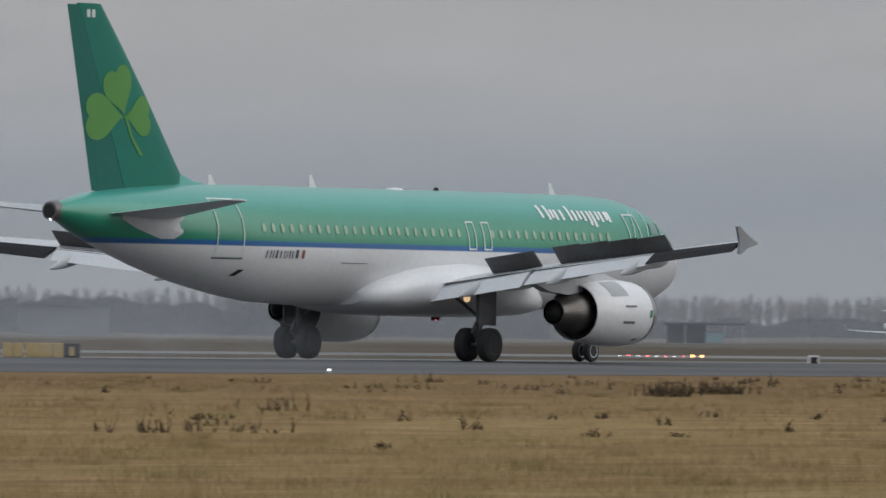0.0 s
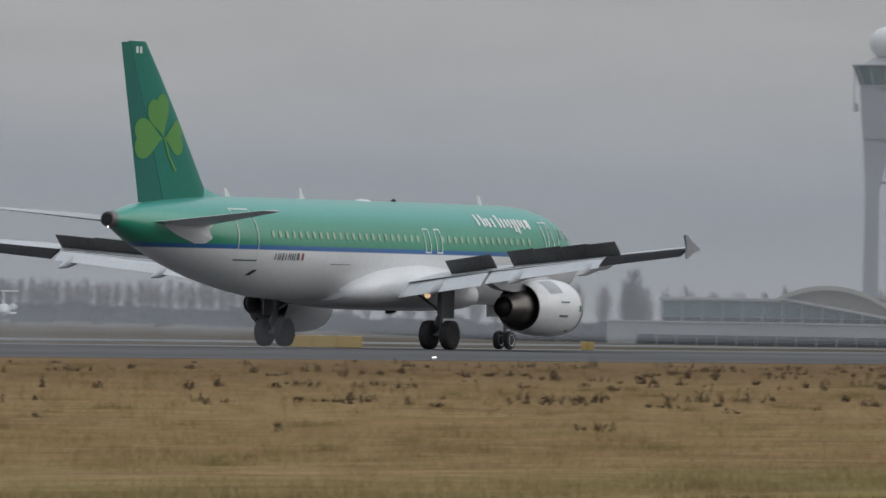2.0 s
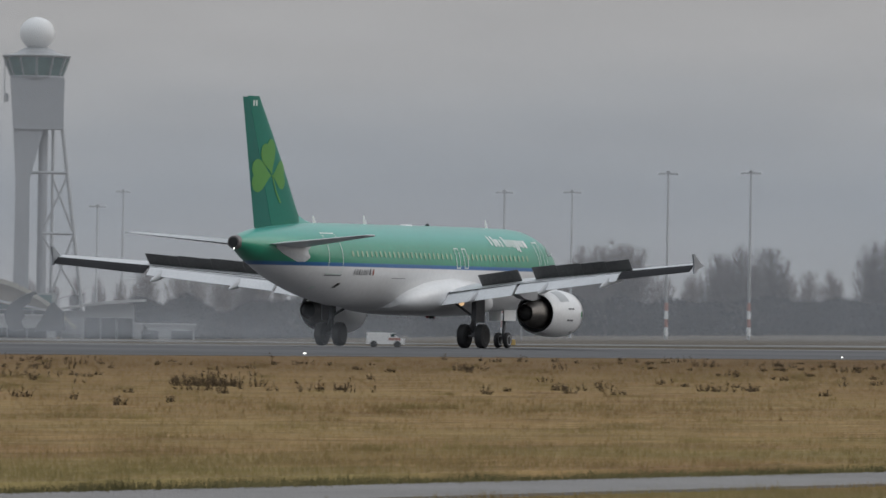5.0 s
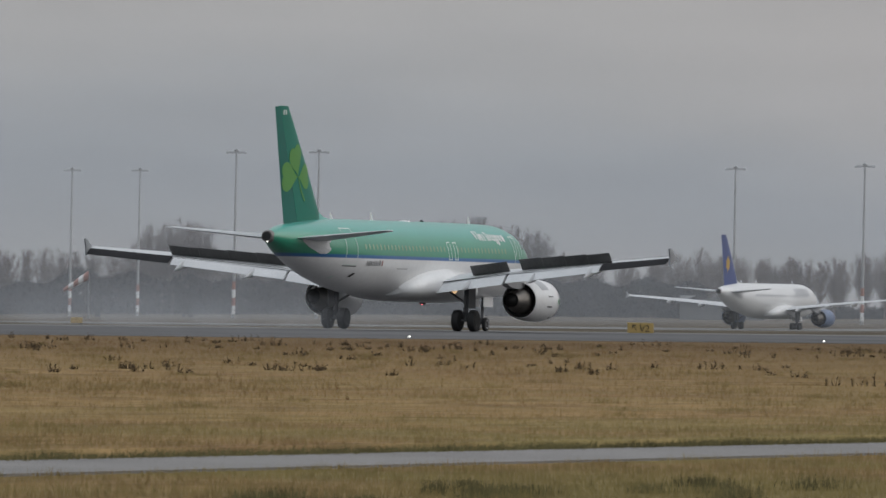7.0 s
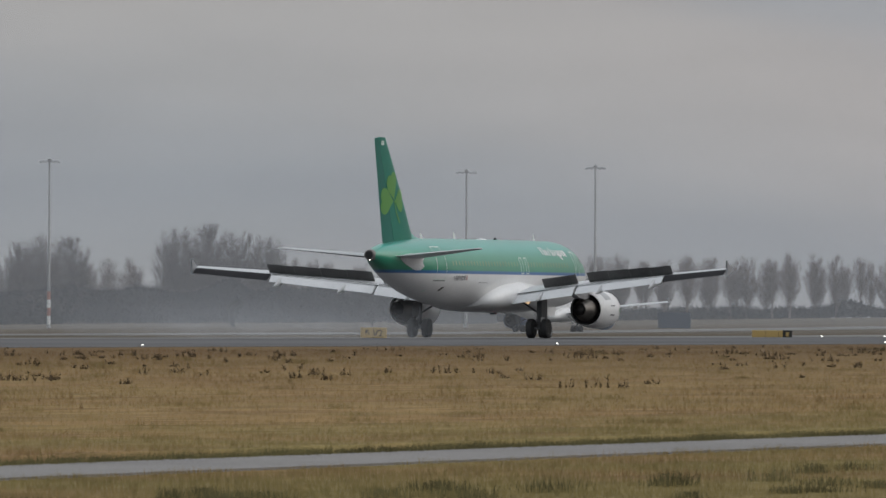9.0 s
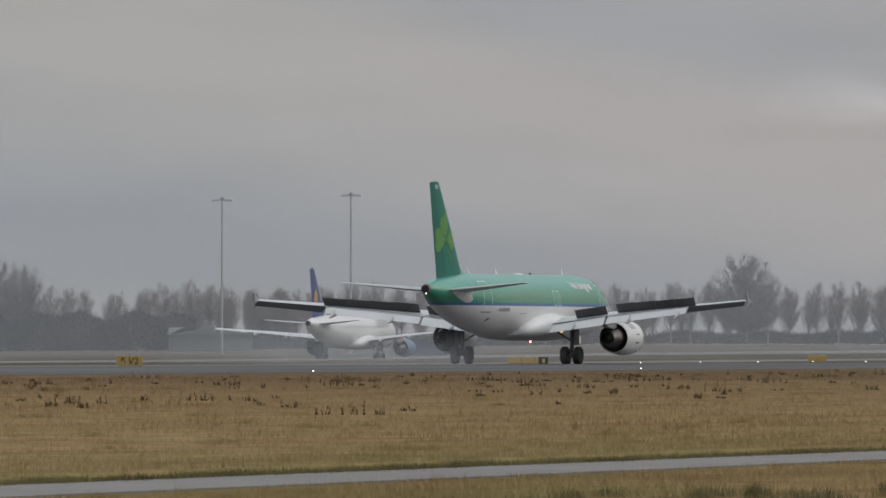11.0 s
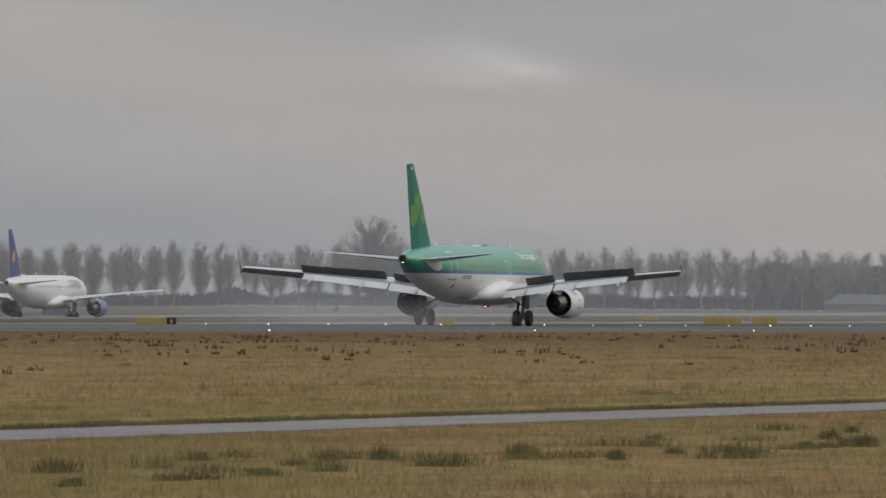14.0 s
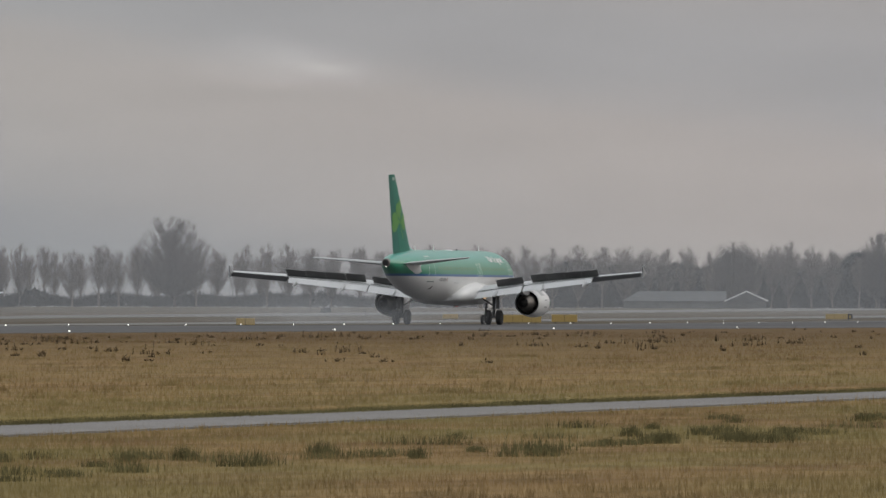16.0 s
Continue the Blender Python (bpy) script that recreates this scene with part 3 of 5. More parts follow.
def panel(y0, y1, side, at, length, angle, thick, back=0.0, drop=0.0, taper=1.0):
    """A hinged surface along the span: hinge at the chord fraction 'at', turned up by angle; seven-sided slab."""
    rings = []
    for i in range(4):
        u = i / 3
        y = y0 + (y1 - y0) * u
        le, te, z, th = wing_at(y)
        s = le + (te - le) * at + back
        ln = length * (1 + (taper - 1) * u)
        a = radians(angle)
        base = Vector(P(s, side * y, z + drop))
        way, nrm = Vector((-math.cos(a), 0, math.sin(a))), Vector((math.sin(a), 0, math.cos(a)))
        rings.append([base + nrm * thick, base + way * ln * 0.4 + nrm * thick * 1.1, base + way * ln, base + way * ln * 0.98 - nrm * 0.02,
                      base + way * ln * 0.4 - nrm * thick * 0.7, base - nrm * thick * 0.6, base - way * 0.06])
    return loft(rings)


def wheel(parent, name, x, y, z, r, w):
    """A tyre with a rim as a sub-part, on its own axle's centre."""
    prof = [(-w / 2, r * 0.62), (-w / 2, r * 0.86), (-w * 0.40, r * 0.97), (-w * 0.18, r), (w * 0.18, r), (w * 0.40, r * 0.97), (w / 2, r * 0.86), (w / 2, r * 0.62)]
    bm = lathe(prof, "y", 26)
    rim = lathe([(-w * 0.47, r * 0.1), (-w * 0.47, r * 0.28), (-w * 0.40, r * 0.36), (-w * 0.53, r * 0.58), (-w * 0.53, r * 0.63), (w * 0.53, r * 0.63), (w * 0.53, r * 0.58), (w * 0.40, r * 0.36), (w * 0.47, r * 0.28), (w * 0.47, r * 0.1)], "y", 20)
    me2 = bpy.data.meshes.new("rim")
    rim.to_mesh(me2)
    rim.free()
    tyre = part(name, bm, M_TYRE, parent, "black rubber tyre on a grey rim", True)
    n0 = len(tyre.data.polygons)
    bm = bmesh.new()
    bm.from_mesh(tyre.data)
    bm.from_mesh(me2)
    bm.to_mesh(tyre.data)
    bm.free()
    tyre.data.materials.append(M_RIM if r < 0.5 else M_DARKRIM)
    for i, p in enumerate(tyre.data.polygons):
        p.material_index = 0 if i < n0 else 1
    tyre.location = (x, y, z)
    return tyre


def airliner(label, body, fin, rudder, nacelle, landing, detail):
    """A twin-engined narrow-body; its empty stands on the ground below the main wheels."""
    root = thing("airliner", label, "aeroplane")
    wheels = []
    # fuselage
    stations = [0.0, 0.08, 0.18, 0.3, 0.5, 0.75, 1.0, 1.35, 1.7, 2.05, 2.4, 2.8, 3.2, 3.7, 4.3, 5.5, 8, 11, 14, 18, 22, 24, 26.2, 27.7, 29.2, 30, 30.8, 31.6, 32.45, 33.3, 34.07, 34.9, 35.7, 36.4, 37.1, 37.57]
    rings = []
    for s in stations:
        top, bot, w = curve_at(BODY, s)
        zc, hh = (top + bot) / 2, (top - bot) / 2
        rings.append([P(s, w * math.cos(2 * math.pi * i / 48), zc + hh * math.sin(2 * math.pi * i / 48)) for i in range(48)])
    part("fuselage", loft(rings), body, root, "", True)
    part("tail_exhaust", lathe([(-0.10, 0.24), (-0.08, 0.30), (0.25, 0.34), (0.30, 0.30)], "x", 20, P(37.57, 0, 4.85)), M_REDDISH, root, "copper-stained exhaust ring", True)
    # black plug coloured as the shade inside the exhaust
    part("tail_exhaust_hole_shade", lathe([(-0.115, 0.20), (-0.10, 0.24), (0.1, 0.2)], "x", 20, P(37.57, 0, 4.85)), M_BLACK, root)
    if detail:
        part("tail_light", lathe([(-0.03, 0.015), (0, 0.035), (0.03, 0.015)], "x", 8, P(37.66, -0.05, 4.56)), M_WHITELAMP, root)
    # belly fairing
    rings = []
    for s, w, lo, hi in ((9.6, 0.5, 1.80, 2.1), (10.2, 1.5, 1.68, 2.5), (11.2, 2.05, 1.58, 2.85), (13, 2.44, 1.52, 3.45), (16, 2.56, 1.52, 3.62), (18.2, 2.56, 1.53, 3.46), (19.4, 2.50, 1.56, 3.28), (20.3, 2.38, 1.61, 3.04), (20.9, 2.20, 1.68, 2.84), (21.3, 1.95, 1.76, 2.64), (21.55, 1.5, 1.88, 2.42)):
        rings.append([P(s, w * math.copysign(abs(math.cos(a)) ** 0.75, math.cos(a)), (lo + hi) / 2 + (hi - lo) / 2 * math.copysign(abs(math.sin(a)) ** 0.8, math.sin(a))) for a in [2 * math.pi * i / 32 for i in range(32)]])
    part("belly_fairing", loft(rings), M_WHITE if landing else body, root, "smooth white wing root fairing", True)
    # fin and rudder
    def fin_ring(z, a, b):
        le = np.interp(z, [5.5, 6.2, 9.55, 11.75], [29.7, 30.25, 32.93, 34.93])
        te = np.interp(z, [5.5, 11.75], [35.3, 36.82])
        th = np.interp(z, [5.5, 11.75], [0.34, 0.13])
        ring = []
        for side in (1, -1):
            us = [a + (b - a) * i / 8 for i in range(9)]
            for u in (us if side > 0 else us[::-1]):
                y = 5 * th * (0.2969 * math.sqrt(u) - 0.126 * u - 0.3516 * u * u + 0.2843 * u**3 - 0.1036 * u**4)
                ring.append(P(le + (te - le) * u, side * (y + 0.004), z))
        return ring
    zs = [5.35, 5.8, 6.2, 7.5, 9.0, 10.5, 11.5, 11.76]
    part("fin", loft([fin_ring(z, 0, 0.68) for z in zs]), fin, root, "", True)
    part("rudder", loft([fin_ring(z, 0.685, 1) for z in [5.55, 7.5, 9.5, 11.7]]), rudder, root, "", True)
    rings = [[P(s, 0.22 * q, 5.80), P(s, 0, 5.86 + h), P(s, -0.22 * q, 5.80)] for s, h, q in ((27.9, -0.03, 0.2), (28.8, 0.03, 0.4), (29.5, 0.13, 0.6), (30.2, 0.34, 0.7), (30.9, 0.5, 0.7), (31.6, 0.1, 0.6))]
    part("dorsal_fillet", loft(rings), body, root, "", True)
    # tailplane
    for side in (-1, 1):
        part("tailplane", loft([foil(P(31.6, side * 0.7, 4.74), P(35.4, side * 0.7, 4.78), 0.36), foil(P(32.1, side * 1.4, 4.79), P(35.45, side * 1.4, 4.83), 0.32), foil(P(35.0, side * 6.1, 5.24), P(36.3, side * 6.1, 5.25), 0.10), foil(P(35.5, side * 6.24, 5.25), P(36.3, side * 6.24, 5.25), 0.04)]), M_WING, root, "pale grey tailplane", True)
        part("tailplane_root_plate", patch([(32.05, 4.80), (32.15, 4.18), (32.5, 4.0), (33.1, 3.99), (34.3, 4.34), (34.9, 4.62), (34.9, 4.80)], (33.2, 4.45), lambda a, b: skin(a, b, side), bmesh.new()), M_WING, root, "grey rub plate")
    # wings
    for side in (-1, 1):
        rings = []
        for y in (0.5, 2.0, 3.5, 5.0, 6.4, 8.5, 10.5, 12.5, 14.7, 16.9):
            le, te, z, th = wing_at(y)
            rings.append(foil(P(le, side * y, z + 0.08), P(te, side * y, z - 0.06 - 0.03 * y / 17), th))
        wing = part("wing", loft(rings), M_WING, root, "", True)
        f = [(20.7, 4.10), (21.5, 4.45), (21.9, 4.68), (22.05, 4.66), (21.88, 4.15), (21.92, 3.76), (21.8, 3.74), (21.4, 3.95)]
        part("wingtip_fence", loft([[P(s, side * 16.92, z) for s, z in f], [P(s, side * 17.0, z) for s, z in f]]), M_STRUT, wing)
        if landing:
            part("flap", panel(2.05, 6.30, side, 0.93, 1.10, -31, 0.10, 0.10, -0.12, 0.95), M_FLAP, wing, "lowered white flap")
            part("flap", panel(6.45, 12.45, side, 0.92, 1.0, -30, 0.08, 0.10, -0.10, 0.72), M_FLAP, wing, "lowered white flap")
            part("aileron", panel(12.55, 16.8, side, 0.97, 0.80, -27, 0.05, 0, -0.04, 0.78), M_AILERON_SHADE, wing, "drooped aileron, coloured black for its shade")
            # thin dark slabs imitate the shade in the slots above the flaps
            part("flap_slot_shade", panel(2.05, 6.30, side, 0.93, 0.26, -12, 0.015, 0.0, -0.02), M_SPOIL, wing, "dark strip for the shade in the gap above the flap")
            part("flap_slot_shade", panel(6.45, 12.45, side, 0.91, 0.26, -12, 0.012, 0.0, -0.015), M_SPOIL, wing, "dark strip for the shade in the gap above the flap")
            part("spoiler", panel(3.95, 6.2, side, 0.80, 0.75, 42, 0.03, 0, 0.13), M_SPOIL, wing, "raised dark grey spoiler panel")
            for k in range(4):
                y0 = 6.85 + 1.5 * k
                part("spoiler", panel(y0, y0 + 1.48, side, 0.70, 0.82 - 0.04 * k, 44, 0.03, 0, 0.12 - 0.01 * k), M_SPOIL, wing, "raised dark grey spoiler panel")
        else:
            part("flap", panel(2.05, 12.4, side, 0.93, 0.5, -6, 0.05, 0, -0.05, 0.8), M_WING, wing)
        for y in (4.2, 8.2, 11.9):
            le, te, z, th = wing_at(y)
            d = 0.42 if landing else 0.05
            pr = [(-1.6, 0.03), (-1.2, 0.13), (-0.3, 0.20), (0.5, 0.17), (1.1, 0.08), (1.35, 0.02)]
            rings = []
            for u, r in pr:
                dz = -0.28 - d * max(0, (u + 0.3) / 1.6)
                rings.append([P(te + u, side * y + r * 0.7 * math.cos(a), z + dz + r * 1.25 * math.sin(a)) for a in [2 * math.pi * i / 12 for i in range(12)]])
            part("flap_track_fairing", loft(rings), M_WING, wing, "", True)
        # engine
        ey, ez, ax = side * 5.80, 1.74, AX - 1.3
        eng = part("engine_nacelle", lathe([(ax - s, r) for s, r in ((12.2, 0.86), (9.95, 0.84), (9.80, 0.90), (9.77, 0.96), (9.82, 1.02), (10.1, 1.10), (10.8, 1.16), (11.8, 1.15), (12.6, 1.09), (13.45, 0.98), (13.46, 0.95), (12.6, 0.92))], "x", 36, (0, ey, ez), True), nacelle, root, "", True)
        part("inlet_lip", lathe([(ax - s, r) for s, r in ((9.99, 0.842), (9.78, 0.895), (9.755, 0.96), (9.80, 1.035), (10.0, 1.09))], "x", 36, (0, ey, ez), False), M_METAL, eng, "polished metal lip", True)
        part("fan", lathe([(ax - 10.9, 0.845), (ax - 10.88, 0.3), (ax - 10.4, 0.02)], "x", 30, (0, ey, ez)), M_BLACK, eng)
        part("core_cowl", lathe([(ax - s, r) for s, r in ((12.6, 0.70), (13.2, 0.76), (13.8, 0.66), (14.4, 0.51), (14.75, 0.43), (14.77, 0.40), (14.4, 0.38))], "x", 30, (0, ey, ez), True), M_HOT, eng, "heat-stained metal core cowl", True)
        part("exhaust_plug", lathe([(ax - 14.1, 0.36), (ax - 14.74, 0.34), (ax - 15.0, 0.15), (ax - 15.1, 0.02)], "x", 20, (0, ey, ez)), M_BLACK, eng, "", True)
        # black ring paints the shade between fan duct and core
        part("fan_duct_shadow_ring", lathe([(ax - 13.2, 0.94), (ax - 13.18, 0.76)], "x", 30, (0, ey, ez), False), M_BLACK, eng)
        for a0, a1, s0, s1, mt in ((0.55, 1.25, 11.5, 12.5, M_COWL), (0.18, 0.24, 11.2, 11.9, M_DARKLINE), (-0.32, -0.24, 11.3, 12.0, M_DARKLINE), (-0.95, -0.85, 10.6, 10.9, M_DARKLINE), (-0.12, 0.10, 10.12, 10.3, M_LEAFMARK)):
            g = bmesh.new()
            grid = [[g.verts.new((ax - ss, ey + side * rr * math.cos(aa), ez + rr * math.sin(aa))) for aa in [a0 + (a1 - a0) * i / 5 for i in range(6)]] for ss in [s0 + (s1 - s0) * j / 4 for j in range(5)] for rr in [0.012 + float(np.interp(ss, [9.82, 10.1, 10.8, 11.8, 12.6, 13.45], [1.02, 1.10, 1.16, 1.15, 1.09, 0.98]))]]
            for p, q in zip(grid, grid[1:]):
                for i in range(5):
                    g.faces.new((p[i], p[i + 1], q[i + 1], q[i]))
            if detail:
                part("cowl_panel", g, mt, eng, "", True)
            else:
                g.free()
        le, te, z, th = wing_at(5.75)
        pyl = [(12.3, 2.92, 2.75), (13.2, 3.12, 2.6), (14.2, 3.25, 2.5), (15.4, 3.12, 2.35), (16.6, 2.95, 2.45), (17.6, 2.85, 2.75)]
        part("pylon", loft([[P(s, ey - 0.19, lo), P(s, ey + 0.19, lo), P(s, ey + 0.14, hi), P(s, ey - 0.14, hi)] for s, hi, lo in pyl]), M_WING, eng)
        # main gear
        gy = side * 3.795
        gear = part("main_gear", tube(P(17.60, gy, 2.75), P(17.71, gy, 0.55), 0.15, 0.11, 14), M_GEAR_SHADE, root, "grey oleo strut", True)
        part("axle", tube(P(17.71, gy - 0.62, 0.585), P(17.71, gy + 0.62, 0.585), 0.07, None, 10), M_GEAR_SHADE, gear)
        part("side_stay", tube(P(17.55, gy - side * 0.05, 1.5), P(17.3, gy - side * 1.5, 2.4), 0.06, None, 8), M_GEAR_SHADE, gear)
        part("torque_link", loft([[P(17.9, gy - 0.05, 1.35), P(17.9, gy + 0.05, 1.35), P(18.15, gy + 0.03, 1.0), P(18.15, gy - 0.03, 1.0)], [P(17.8, gy - 0.05, 0.75), P(17.8, gy + 0.05, 0.75), P(18.1, gy + 0.03, 0.95), P(18.1, gy - 0.03, 0.95)]]), M_GEAR_SHADE, gear)
        part("gear_door", box(AX - 18.15, AX - 17.1, gy + side * 0.28, gy + side * 0.33, 1.25, 2.75), M_GEAR_SHADE, gear, "grey gear door")
        for dy in (-0.465, 0.465):
            wheels.append((wheel(gear, "wheel", 0.0, gy + dy, 0.585, 0.585, 0.42), 0.585))
    # nose gear
    gear = part("nose_gear", tube(P(4.75, 0, 2.2), P(5.07, 0, 0.38), 0.11, 0.08, 12), M_GEAR_SHADE, root, "", True)
    part("drag_brace", tube(P(4.9, 0, 1.2), P(3.9, 0, 2.1), 0.05, None, 8), M_GEAR_SHADE, gear)
    for dy in (-0.25, 0.25):
        wheels.append((wheel(gear, "wheel", AX - 5.07, dy, 0.385, 0.385, 0.22), 0.385))
        part("nose_gear_door", box(AX - 5.9, AX - 4.4, dy * 1.6 - 0.02, dy * 1.6 + 0.02, 1.35, 2.0), M_WHITE, gear)
    # windows, doors, aerials
    for side in (-1, 1):
        s = 6.5
        while s < 28.0:
            if not 14.0 < s < 15.85:
                part("cabin_window", patch([(s + 0.11 + 0.10 * math.copysign(abs(math.cos(a)) ** 0.7, math.cos(a)), 4.45 + 0.15 * math.copysign(abs(math.sin(a)) ** 0.7, math.sin(a))) for a in [0.5236 * k for k in range(12)]], (s + 0.11, 4.45), lambda a, b: skin(a, b, side), bmesh.new()), M_CABIN if detail else M_FARLETTER, root)
            s += 0.533
        for s0, z0, s1, z1 in ((29.02, 3.42, 30.45, 5.42), (14.18, 3.87, 14.68, 4.87), (15.14, 3.87, 15.64, 4.87), (4.3, 3.42, 5.15, 5.3)):
            if detail:
                part("door_outline", outline(s0, z0, s1, z1, side), M_LINE, root, "pale door outline")
        if detail:
            part("door_sill", decal((28.97, 3.36, 30.5, 3.43, 0), side, bmesh.new()), M_DARKLINE, root)
        part("cockpit_window", decal((1.75, 4.58, 2.75, 5.0, 0.25), side, bmesh.new()), M_COCKPIT, root)
        part("cockpit_window", decal((2.85, 4.60, 3.55, 5.0, 0.2), side, bmesh.new()), M_COCKPIT, root)
    for s, hgt in ((7.2, 0.42), (22.2, 0.42), (28.2, 0.30)):
        part("blade_aerial", loft([[P(s, 0.03, 5.88), P(s + 0.38, 0, 5.88), P(s, -0.03, 5.88)], [P(s + 0.28, 0.01, 5.92 + hgt), P(s + 0.42, 0, 5.92 + hgt), P(s + 0.28, -0.01, 5.92 + hgt)]]), M_WHITE, root)
    return root, wheels


def fin_side(s_, z, side):
    """A place on the fin's side, a little proud."""
    le = np.interp(z, [5.5, 6.2, 9.55, 11.75], [29.7, 30.25, 32.93, 34.93])
    te = np.interp(z, [5.5, 11.75], [35.3, 36.82])
    th = np.interp(z, [5.5, 11.75], [0.34, 0.13])
    u = min(1.0, max(0.0, (s_ - le) / (te - le)))
    y = 5 * th * (0.2969 * math.sqrt(u) - 0.126 * u - 0.3516 * u * u + 0.2843 * u**3 - 0.1036 * u**4)
    return P(s_, side * (y + 0.022), z)


def patch(points, centre, place, bm):
    """A painted shape with a rounded outline, fanned in three rings from its centre."""
    rings = [[bm.verts.new(place(centre[0] + (a - centre[0]) * k, centre[1] + (b - centre[1]) * k)) for a, b in points] for k in (0.35, 0.7, 1.0)]
    bm.faces.new(rings[0])
    n = len(points)
    for p, q in zip(rings, rings[1:]):
        for i in range(n):
            bm.faces.new((p[i], p[(i + 1) % n], q[(i + 1) % n], q[i]))
    return bm


def leaf(cs, cz, aft, up, length, width):
    """A heart-shaped lobe that grows from (cs, cz) along (aft, up)."""
    k = math.hypot(aft, up)
    aft, up = aft / k, up / k
    pts = []
    for i in range(36):
        a = 2 * math.pi * i / 36
        v = (13 * math.cos(a) - 5 * math.cos(2 * a) - 2 * math.cos(3 * a) - math.cos(4 * a) + 17 + 4.2 * max(0.0, math.cos(a)) ** 6) / 29 * length
        w = math.sin(a) ** 3 * width / 2
        pts.append((cs + aft * v - up * w, cz + up * v + aft * w))
    return pts, (cs + aft * length * 0.6, cz + up * length * 0.6)


def paintwork(root):
    for side in (-1, 1):
        place = lambda a, b: fin_side(a, b, side)
        for aft, up, ln, wd in ((0.62, 1.72, 1.68, 1.62), (2.1, -0.05, 2.06, 1.58), (-1.45, 0.06, 1.46, 1.36)):
            pts, mid = leaf(33.66, 8.05, aft, up, ln, wd)
            part("painted_leaf", patch(pts, mid, place, bmesh.new()), M_LIME, root, "lime green painted leaf")
        stem = [(33.68, 8.06), (33.55, 8.06), (33.20, 7.38), (32.64, 6.80), (32.81, 6.76), (33.32, 7.34)]
        part("painted_stem", patch(stem, (33.23, 7.38), place, bmesh.new()), M_LIME, root, "lime green painted stem")
        for a in (35.35, 35.62):
            part("fin_mark", patch([(a, 11.30), (a + 0.18, 11.30), (a + 0.18, 11.56), (a, 11.56)], (a + 0.09, 11.43), place, bmesh.new()), M_LINE, root)
        # title in plain white shapes
        for s0, wd, z0, z1, strokes in ((9.90, 0.60, 5.02, 5.52, 2), (9.42, 0.40, 5.02, 5.38, 2), (9.04, 0.13, 5.02, 5.38, 1), (8.52, 0.15, 5.01, 5.52, 1), (8.22, 0.13, 5.01, 5.38, 1), (7.62, 0.45, 5.00, 5.37, 2), (7.06, 0.42, 4.80, 5.37, 2), (6.50, 0.42, 4.99, 5.36, 2), (6.02, 0.34, 4.99, 5.36, 2)):
            for k in range(strokes):
                part("title_bar", decal((s0 + k * (wd - 0.17), z0 + 0.06 * k, s0 + 0.17 + k * (wd - 0.17), z1, 0.04), side, bmesh.new()), M_TITLE, root)
        for s0, wd in ((27.72, 0.06), (27.52, 0.05), (27.38, 0.05), (27.16, 0.10), (26.96, 0.06), (26.76, 0.05), (26.62, 0.05), (26.46, 0.06), (26.30, 0.06)):
            part("registration_bar", decal((s0, 3.43, s0 + wd, 3.70, 0.03), side, bmesh.new()), M_REG, root)
        for s0, mt in ((25.98, M_REG), (25.62, M_ORANGE)):
            part("flag_bar", decal((s0, 3.44, s0 + 0.15, 3.72, 0.0), side, bmesh.new()), mt, root)
        part("outflow_vent", decal((28.85, 2.80, 29.15, 3.02, 0.25), side, bmesh.new()), M_BLACK, root, "dark vent opening")
        part("service_panel", decal((30.35, 2.72, 30.60, 2.86, 0.0), side, bmesh.new()), M_LINE, root, "pale service panel")
        part("hold_seam", decal((21.8, 3.30, 23.4, 3.325, 0.0), side, bmesh.new()), M_DARKLINE, root)
        for s0, z0, z1 in ((20.9, 2.25, 2.65), (21.15, 2.2, 2.45), (21.5, 2.15, 2.3)):
            part("fairing_slot", decal((s0, z0, s0 + 0.10, z1, 0.3), side, bmesh.new()), M_DARKLINE, root)
        # forward door and nose lines
        for s0 in (3.9, 4.9, 2.6):
            part("nose_line", decal((s0, 4.2, s0 + 0.05, 5.45, 0.5), side, bmesh.new()), M_LINE, root)
        # lit lamp in the wing root
        part("wing_root_lamp", lathe([(0.0, 0.02), (0.02, 0.14), (0.05, 0.14)], "x", 12, P(17.15, side * 2.9, 2.18)), M_ROOTLAMP, root, "warm glowing wing root lamp")
    beacon = part("belly_beacon", lathe([(-0.20, 0.03), (-0.16, 0.10), (0.0, 0.13)], "z", 16), M_REDLENS, root, "turning red beacon")
    face = loft([[(0.15, -0.05, z), (0.15, 0.05, z), (0.10, 0.05, z), (0.10, -0.05, z)] for z in (-0.20, -0.02)])
    part("beacon_lamp", face, M_BEACON, beacon, "lit red lamp face")
    # added side plates block the lamp so it shows only from ahead
    for a in (-0.42, 0.42):
        q = Matrix.Rotation(a, 4, "Z")
        shield = box(0.10, 0.36, -0.008, 0.008, -0.22, 0.0)
        bmesh.ops.transform(shield, matrix=q, verts=shield.verts[:])
        part("beacon_light_blocker", shield, M_BLACK, beacon)
    beacon.location = P(14.6, 0.0, 1.62)
    part("crown_aerial", lathe([(-0.02, 0.35), (0.04, 0.28), (0.06, 0.1)], "z", 16, P(17.4, 0, 5.93)), M_WHITE, root)
    part("crown_beacon", lathe([(0.0, 0.12), (0.12, 0.09), (0.16, 0.03)], "z", 12, P(14.8, 0, 5.90)), M_BLACK, root)
    return beacon


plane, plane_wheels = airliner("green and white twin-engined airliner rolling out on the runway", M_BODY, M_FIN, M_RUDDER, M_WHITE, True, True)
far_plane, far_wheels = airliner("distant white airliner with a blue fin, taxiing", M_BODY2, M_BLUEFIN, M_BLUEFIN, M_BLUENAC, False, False)


